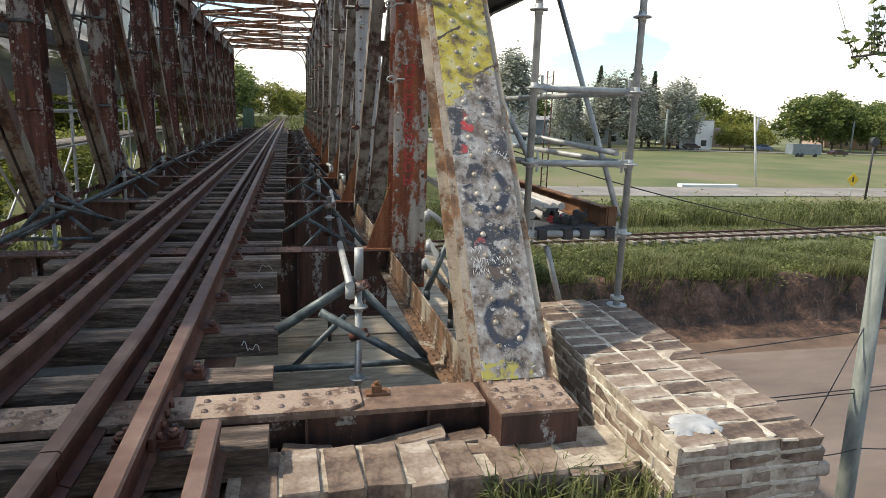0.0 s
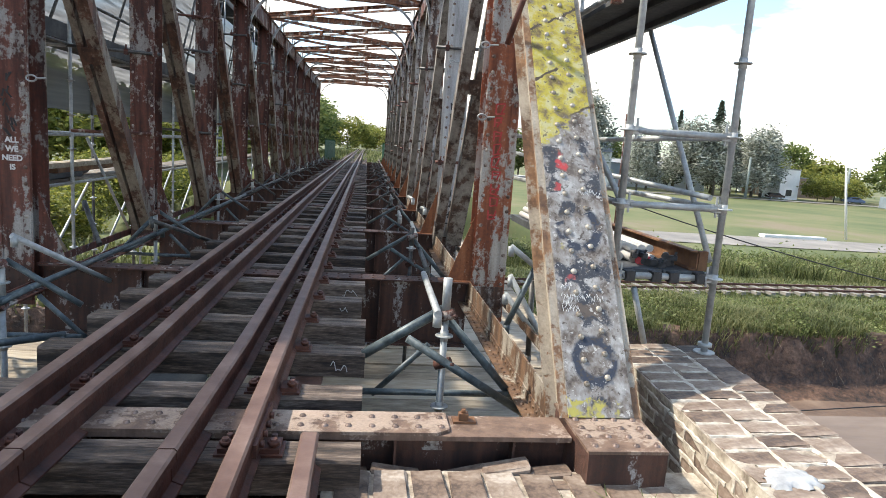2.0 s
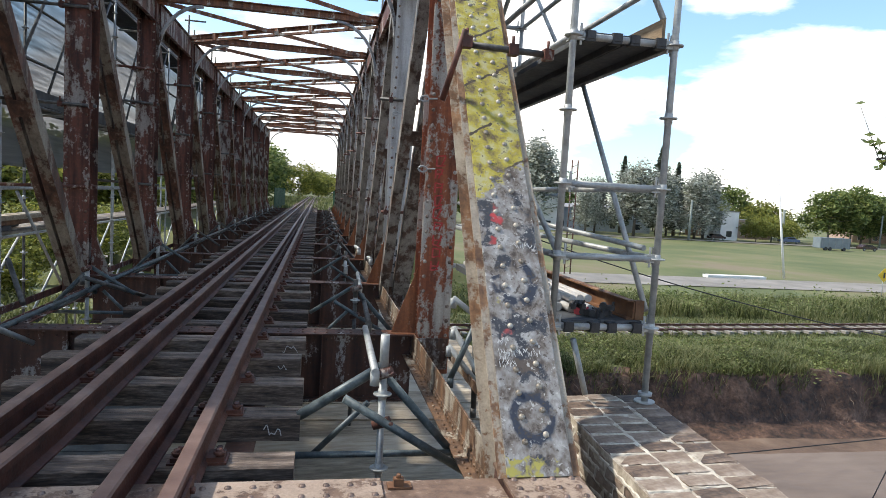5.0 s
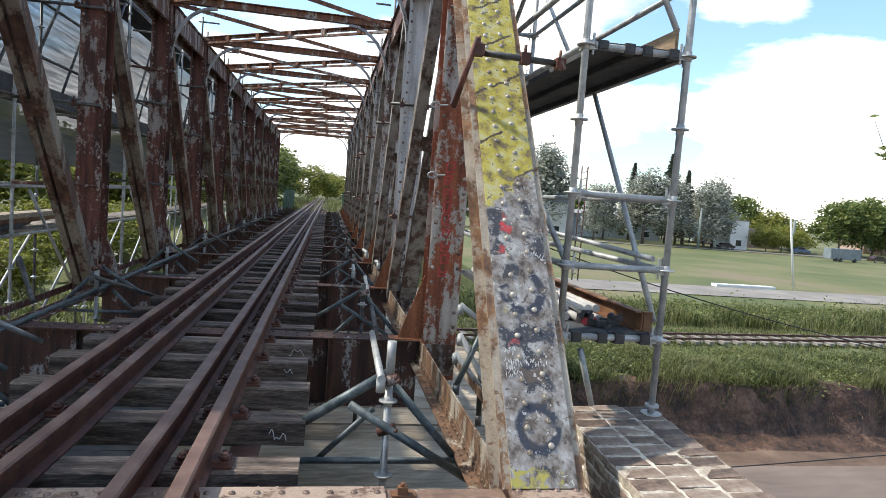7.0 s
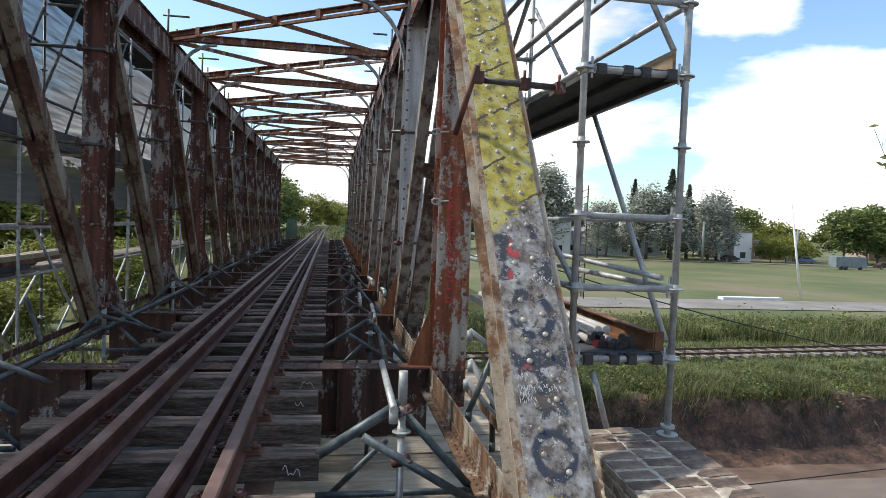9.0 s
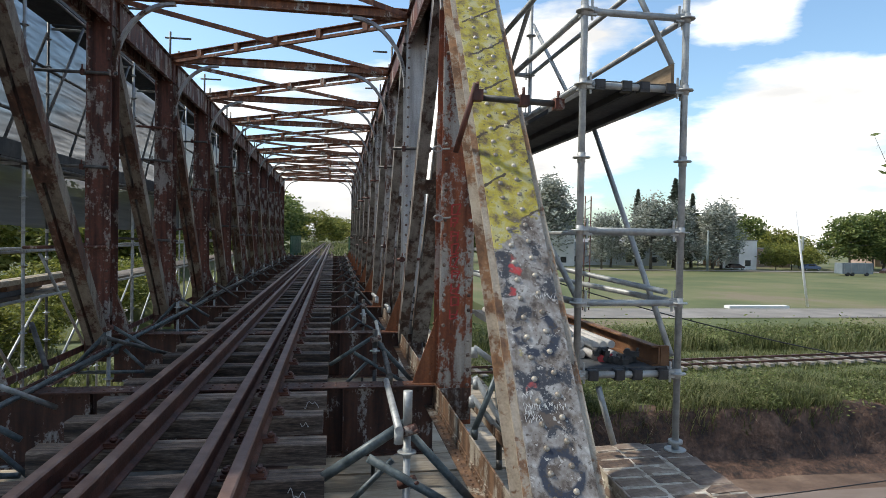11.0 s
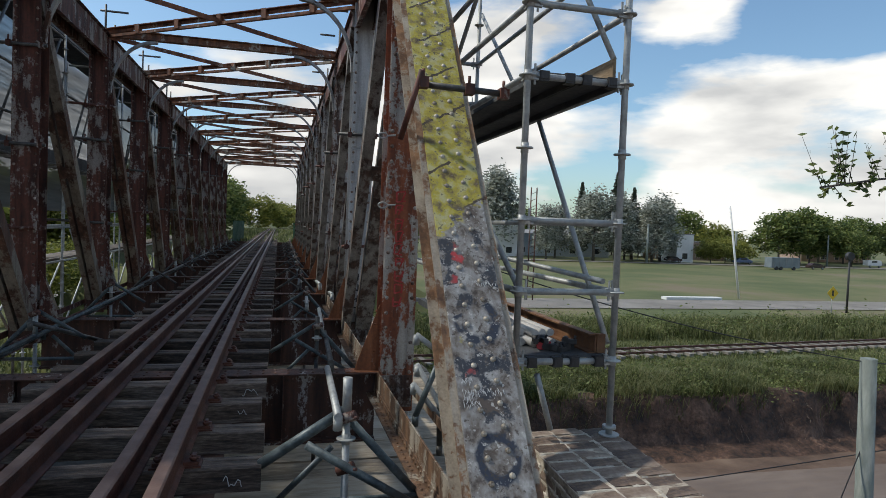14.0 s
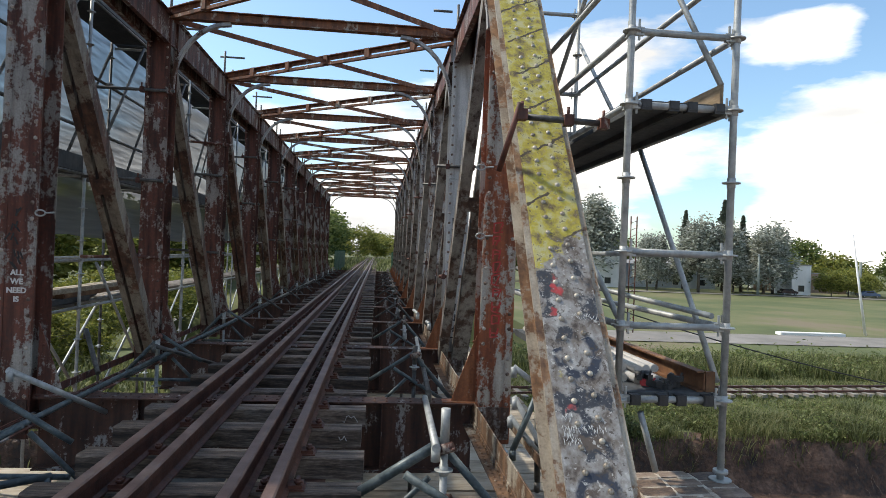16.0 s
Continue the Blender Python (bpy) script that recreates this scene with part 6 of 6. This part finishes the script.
def strip(name, x0, x1, y0, y1, dz, mat, label, zfun=None, n=60):
    bm = bmesh.new()
    xs = [x0 + (x1 - x0) * i / n for i in range(n + 1)]
    ys = [y0 + (y1 - y0) * j / 6 for j in range(7)]
    g = [[bm.verts.new((x, y, (zfun or (lambda a, b: dz))(x, y))) for x in xs] for y in ys]
    for j in range(6):
        for i in range(n):
            bm.faces.new((g[j][i], g[j][i + 1], g[j + 1][i + 1], g[j + 1][i])).smooth = True
    return solo(name, bm, mat, label, "road", kind="structure")


strip("road", -200, 300, 54, 61.5, -5.535, M_asphalt, "grey asphalt road along the park")
strip("street", -60, 80, 7.5, 16.6, -5.66, M_street, "dusty brown street passing under the bridge")
strip("park_path", 40, 260, 138, 143, -5.45, M_asphalt, "pale path along the far edge of the lawn")


def terrace_track():
    for off in (0.0, 1.0):
        bm = bmesh.new()
        bar(bm, (2, 23.9 + off, -3.80), (70, 31.0 + off - 0.2, -3.80), 0.06, 0.10)
        solo("old_rail", bm, M_rail, "thin rusted rail of the old track on the terrace", "rail", "terrace rails", "structure")
    bm = bmesh.new()
    box(bm, (-0.11, -0.95, -0.06), (0.11, 0.95, 0.06))
    me = mesh_of("pale_sleeper", bm, M_asphalt)
    for i in range(70):
        x = 6 + i * 0.72
        ob = new("pale_sleeper", me)
        ob.location = (x, 23.9 + 0.5 + (x - 2) * 7.0 / 68, -3.89)
        ob.rotation_euler = (0, 0, 0.1)
        tagged(ob, "pale concrete sleeper of the old terrace track", "sleeper", "terrace sleepers")


terrace_track()

# ---- buildings ----
M_white_wall = material("white_rendered_wall", [(0.3, (0.64, 0.63, 0.61)), (0.7, (0.80, 0.79, 0.77))], 0.4, fine=6, bump=0.1)
M_shed = material("pale_sheet_metal", [(0.3, (0.38, 0.42, 0.46)), (0.7, (0.52, 0.56, 0.60))], 0.3, fine=5, bump=0.1, rough=(0.4, 0.6), metal=0.2)
M_brickwall = material("tan_brick_facade", [(0.3, (0.30, 0.20, 0.15)), (0.7, (0.45, 0.33, 0.26))], 0.6, fine=8, bump=0.2)
M_glass_dark = material("dark_window_glass", [(0.3, (0.02, 0.022, 0.025)), (0.7, (0.04, 0.045, 0.05))], 1.0, rough=(0.08, 0.15), bump=0)
M_roof = material("grey_roofing", [(0.3, (0.20, 0.20, 0.20)), (0.7, (0.32, 0.32, 0.33))], 0.5, fine=5)


def window_ring(bm, x0, x1, z0, z1, ya, yb, w):
    """A closed casing round an opening."""
    loops = [[bm.verts.new((x, y, z)) for x, z in ((x0 - o, z0 - o), (x1 + o, z0 - o), (x1 + o, z1 + o), (x0 - o, z1 + o))] for y, o in ((ya, w), (ya, 0), (yb, 0), (yb, w))]
    for a in range(4):
        p, q = loops[a], loops[(a + 1) % 4]
        for i in range(4):
            bm.faces.new((p[i], p[(i + 1) % 4], q[(i + 1) % 4], q[i]))
    bmesh.ops.recalc_face_normals(bm, faces=bm.faces[:])


def building(x0, x1, y, depth, h, wall, windows, label, door=True, gable=0.0):
    t = thing("building", ((x0 + x1) / 2, y, -5.6), label, "building")
    bm = bmesh.new()
    box(bm, (x0, y, -5.7), (x1, y + depth, -5.6 + h))
    part("wall", bm, wall, t)
    bm = bmesh.new()
    if gable:
        for a, b in (((x0 - 0.3, y - 0.4), (x1 + 0.3, y - 0.4)),):
            prism(bm, [(x0 - 0.3, y - 0.4, -5.58 + h), (x1 + 0.3, y - 0.4, -5.58 + h), (x1 + 0.3, y + depth / 2, -5.58 + h + gable), (x0 - 0.3, y + depth / 2, -5.58 + h + gable)], (0, 0, 0.15))
    else:
        box(bm, (x0 - 0.15, y - 0.15, -5.6 + h + 0.004), (x1 + 0.15, y + depth + 0.15, -5.35 + h))
    part("roof", bm, M_roof, t)
    for i in range(windows):
        wx = x0 + (x1 - x0) * (i + 0.5) / windows
        w = min(1.6, (x1 - x0) / windows * 0.5)
        bm = bmesh.new()
        box(bm, (wx - w / 2, y - 0.06, -5.6 + 0.9), (wx + w / 2, y - 0.004, -5.6 + min(h - 0.5, 2.4)))
        wd = part("window", bm, M_glass_dark, t)
        bm = bmesh.new()
        window_ring(bm, wx - w / 2, wx + w / 2, -4.7, -5.6 + min(h - 0.5, 2.4), y - 0.09, y - 0.004, 0.09)
        part("frame", bm, M_white_wall, wd)
    return t


building(44, 62, 158, 14, 8.6, M_white_wall, 3, "pale white industrial shed with a low roof", gable=2.0)
building(62, 92, 166, 10, 6.0, M_shed, 4, "long pale shed behind the silver trees", gable=1.0)
building(103, 108, 150, 8, 7.3, M_white_wall, 1, "narrow white rendered house with a dark doorway")
building(109, 130, 166, 10, 5.2, M_brickwall, 6, "long tan brick building behind low trees")
building(116, 127, 182, 8, 8.5, M_white_wall, 3, "white upper storey behind the trees")
building(171, 200, 180, 10, 8.8, M_brickwall, 5, "tan brick building at the end of the park")

# ---- poles, wires, sign, vehicles ----
M_concrete = material("weathered_pole_concrete", [(0.3, (0.12, 0.14, 0.125)), (0.5, (0.19, 0.215, 0.195)), (0.7, (0.28, 0.30, 0.275))], 6.0, fine=40, bump=0.4, stretch=(1, 1, 0.3))


def pole(x, y, z0, z1, r, mat, label, arm=0.0, lean=(0, 0)):
    t = thing("utility_pole", (x, y, z0), label, "pole")
    bm = bmesh.new()
    tube(bm, (x, y, z0 - 0.4), (x + lean[0], y + lean[1], z1), r * 1.15, 12, r * 0.85)
    part("shaft", bm, mat, t)
    if arm:
        bm = bmesh.new()
        tube(bm, (x + lean[0], y, z1 - 0.3), (x + lean[0] + arm, y, z1 + 0.25), r * 0.3, 6)
        box(bm, (x + lean[0] + arm - 0.1, y - 0.15, z1 + 0.15), (x + lean[0] + arm + 0.7, y + 0.15, z1 + 0.28))
        part("lamp_arm", bm, mat, t)
    return t


pole(8.70, 7.0, -5.8, -0.10, 0.115, M_concrete, "leaning weathered concrete pole with cables", lean=(-0.19, 0))
pole(53.0, 64, -5.6, 5.0, 0.12, M_white_wall, "slim white leaning mast on the lawn", lean=(-1.9, 0))
pole(119.5, 148, -5.6, 3.2, 0.35, M_concrete, "pale pole by the far path", arm=2.6)
pole(149.5, 148, -5.6, 3.1, 0.22, M_concrete, "pale pole by the far path")
pole(88.0, 140, -5.6, 4.0, 0.28, M_concrete, "pale pole by the far path")
pole(55.7, 52, -5.6, 0.2, 0.10, M_black, "black signal post beside the road")
bm = bmesh.new()
tube(bm, (55.7, 51.8, 0.0), (55.7, 52.2, 0.0), 0.42, 12)
solo("signal_disc", bm, M_black, "black round signal head on its post", "signal", loc=(55.7, 52, 0))
t = thing("mast_tower", (25.4, 62, -5.6), "thin dark lattice mast beside the road", "mast")
for dx in (-0.3, 0.3):
    bm = bmesh.new()
    tube(bm, (25.4 + dx, 60, -5.7), (25.4 + dx, 60, 5.6), 0.07, 6)
    part("leg", bm, M_truss_dark, t)
bm = bmesh.new()
for i in range(16):
    bar(bm, (25.1, 60, -5 + i * 0.66), (25.7, 60, -4.7 + i * 0.66), 0.05, 0.05)
part("lacing", bm, M_truss_dark, t)
t = thing("road_sign", (51.8, 50, -5.6), "yellow diamond warning sign on a thin post", "road sign")
bm = bmesh.new()
tube(bm, (51.8, 50, -5.7), (51.8, 50, -3.5), 0.04, 8)
part("post", bm, M_galv, t)
M_yellow = material("yellow_sign_face", [(0.3, (0.62, 0.40, 0.02)), (0.7, (0.72, 0.48, 0.03))], 2.0, rough=(0.35, 0.5), bump=0)
bm = bmesh.new()
prism(bm, [(51.8, 49.95, -4.1), (52.45, 49.95, -3.45), (51.8, 49.95, -2.8), (51.15, 49.95, -3.45)], (0, -0.03, 0))
face = part("panel", bm, M_yellow, t)
bm = bmesh.new()
box(bm, (51.7, 49.915, -3.7), (51.9, 49.919, -3.2))
part("symbol_bar", bm, M_black, face)


def wire(p, q, sag, r=0.008, n=18):
    bm = bmesh.new()
    p, q = Vector(p), Vector(q)
    path_tube(bm, [p.lerp(q, i / n) - Vector((0, 0, sag * 4 * (i / n) * (1 - i / n))) for i in range(n + 1)], r, 5)
    solo("cable", bm, M_black, "black overhead cable hung from the concrete pole", "cable", "cables", loc=p)


top = Vector((8.52, 7.0, -0.15))
for p, q, sag in ((top, (3.52, 8.3, 0.95), 0.12), (top, (30, 9, -0.4), 0.5),
                  ((4.0, 7.6, -1.95), (20, 8.0, -0.75), 0.1), ((4.0, 7.0, -2.25), (20, 7.0, -1.55), 0.15), ((4.0, 7.0, -2.29), (20, 7.0, -1.5), 0.2), ((7.4, 6.9, -3.4), (8.55, 7.0, -1.1), 0.02), ((8.6, 6.9, -3.0), (14, 6.9, -3.1), 0.15), ((7.2, 6.9, -2.9), (8.6, 6.9, -3.0), 0.1)):
    wire(p, q, sag)


def parked_car(x, y, paint, label, long=4.3, tall=1.5, van=False):
    z = -5.52
    t = thing("parked_car", (x, y, z), label, "car", "parked cars")
    bm = bmesh.new()
    if van:
        prof = [(-0.5, 0.3), (0.5, 0.3), (0.5, 0.75), (0.46, 0.85), (0.40, 1.0), (-0.5, 1.0)]
    else:
        prof = [(-0.5, 0.28), (0.5, 0.28), (0.5, 0.58), (0.30, 0.66), (0.16, 1.0), (-0.28, 1.0), (-0.40, 0.68), (-0.5, 0.62)]
    prism(bm, [(x + a * long, y - 0.85, z + b * tall) for a, b in prof], (0, 1.7, 0))
    bmesh.ops.bevel(bm, geom=bm.edges[:], offset=0.06, segments=2, affect="EDGES")
    part("body", bm, paint, t)
    bm = bmesh.new()
    box(bm, (x - 0.22 * long, y - 0.865, z + 0.70 * tall), (x + 0.16 * long, y - 0.852, z + 0.93 * tall))
    part("side_window", bm, M_glass_dark, t)
    for sx in (-0.32, 0.32):
        bm = bmesh.new()
        tube(bm, (x + sx * long, y - 0.87, z + 0.32), (x + sx * long, y - 0.66, z + 0.32), 0.33, 14)
        wh = part("wheel", bm, M_black, t)
        bm = bmesh.new()
        tube(bm, (x + sx * long, y - 0.885, z + 0.32), (x + sx * long, y - 0.868, z + 0.32), 0.19, 10)
        part("rim", bm, M_galv, wh)


M_car_blue = material("blue_car_paint", [(0.3, (0.06, 0.10, 0.19)), (0.7, (0.09, 0.14, 0.25))], 1.0, rough=(0.2, 0.3), bump=0)
M_car_white = material("white_car_paint", [(0.3, (0.62, 0.63, 0.64)), (0.7, (0.72, 0.73, 0.74))], 1.0, rough=(0.2, 0.3), bump=0)
M_car_dark = material("dark_car_paint", [(0.3, (0.03, 0.02, 0.02)), (0.7, (0.06, 0.035, 0.03))], 1.0, rough=(0.2, 0.3), bump=0)
parked_car(121, 147, M_car_blue, "blue pickup parked under the trees", 5.2, 1.7)
parked_car(133, 147, M_car_white, "white car parked under the trees", 4.6)
parked_car(128, 130, M_car_dark, "dark red car parked beside the grey box body", 4.4)
parked_car(163, 146, M_car_white, "white van parked by the path", 5.0, 2.1, True)
parked_car(100, 147, M_car_dark, "dark car parked by the white house", 4.4)
M_lorry = material("dull_grey_blue_sheet", [(0.3, (0.13, 0.16, 0.18)), (0.7, (0.21, 0.245, 0.265))], 0.6, fine=6, bump=0.1, rough=(0.35, 0.55))
t = thing("box_body", (115, 125, -5.6), "grey-blue box lorry body standing on the lawn", "lorry body")
bm = bmesh.new()
box(bm, (111.0, 125, -5.15), (118.8, 127.4, -2.75))
bmesh.ops.bevel(bm, geom=bm.edges[:], offset=0.08, segments=2, affect="EDGES")
part("body", bm, M_lorry, t)
for i in range(5):
    bm = bmesh.new()
    box(bm, (111.4 + i * 1.7, 124.94, -5.0), (111.5 + i * 1.7, 124.998, -2.9))
    part("rib", bm, M_roof, t)
for xx in (112.4, 113.6, 117.2):
    bm = bmesh.new()
    tube(bm, (xx, 124.96, -5.2), (xx, 125.4, -5.2), 0.42, 12)
    part("wheel", bm, M_black, t)
# kerb-side slab of pale concrete by the road
bm = bmesh.new()
box(bm, (42, 61.8, -5.6), (49, 62.8, -5.30))
solo("kerb_slab", bm, M_white_wall, "pale concrete kerb slab beside the road", "kerb", loc=(45, 62, -5.5))

# green fence panels at the far end of the bridge
M_green = material("green_painted_mesh", [(0.3, (0.008, 0.042, 0.020)), (0.7, (0.018, 0.080, 0.038))], 3.0)
for xa, xb, top in ((-2.0, -1.62, 1.2), (2.42, 2.25, 1.2)):
    t = thing("green_fence", (xa, 49, -0.6), "dark green fence panels beside the far bridge end", "fence", "far fences")
    for i in range(14):
        bm = bmesh.new()
        xx, yy = xa + (xb - xa) * i / 14, 47.7 + i * 0.5
        bar(bm, (xx, yy, -0.65), (xx, yy, top + 0.06), 0.05, 0.05)
        part("post", bm, M_green, t)
        bm = bmesh.new()
        bar(bm, (xx, yy + 0.03, top * 0.5 - 0.25), (xx + (xb - xa) / 14, yy + 0.47, top * 0.5 - 0.25), 0.02, top + 0.5)
        part("panel", bm, M_green, t)

# twig of a street tree hanging into view
t = thing("street_tree", (11.5, 6.3, -5.8), "street tree with a thin leafy branch over the street", "tree")
bm = bmesh.new()
r = random.Random(4)
pts = [Vector((9.6, 6.2, 2.4)), Vector((8.4, 6.05, 2.22)), Vector((7.4, 6.0, 2.08)), Vector((6.62, 6.0, 1.95))]
path_tube(bm, pts, 0.012, 6)
leaf_pts = []
for i in range(70):
    k = r.uniform(0.1, 1.0) * 3
    a = pts[min(2, int(k))].lerp(pts[min(2, int(k)) + 1], k % 1.0)
    e = a + Vector((r.uniform(-0.30, 0.12), r.uniform(-0.12, 0.12), r.uniform(-0.22, 0.62)))
    tube(bm, a, e, 0.005, 4, 0.002)
    leaf_pts += [a.lerp(e, j / 6) + Vector((r.uniform(-0.02, 0.02), r.uniform(-0.02, 0.02), r.uniform(-0.03, 0.02))) for j in range(2, 7)]
tube(bm, (9.6, 6.2, 2.4), (11.4, 6.3, 1.6), 0.02, 6, 0.05)
tube(bm, (11.5, 6.3, -6.0), (11.4, 6.3, 3.4), 0.16, 8, 0.08)
part("twig", bm, M_bark, t)
ob = new("leaves", flakes_mesh("leaves", [tuple(p - PLACE[t]) for p in leaf_pts], [0.05] * len(leaf_pts), M_leaf_green, 3))
ob.parent = t
tagged(ob, kind="stuff")
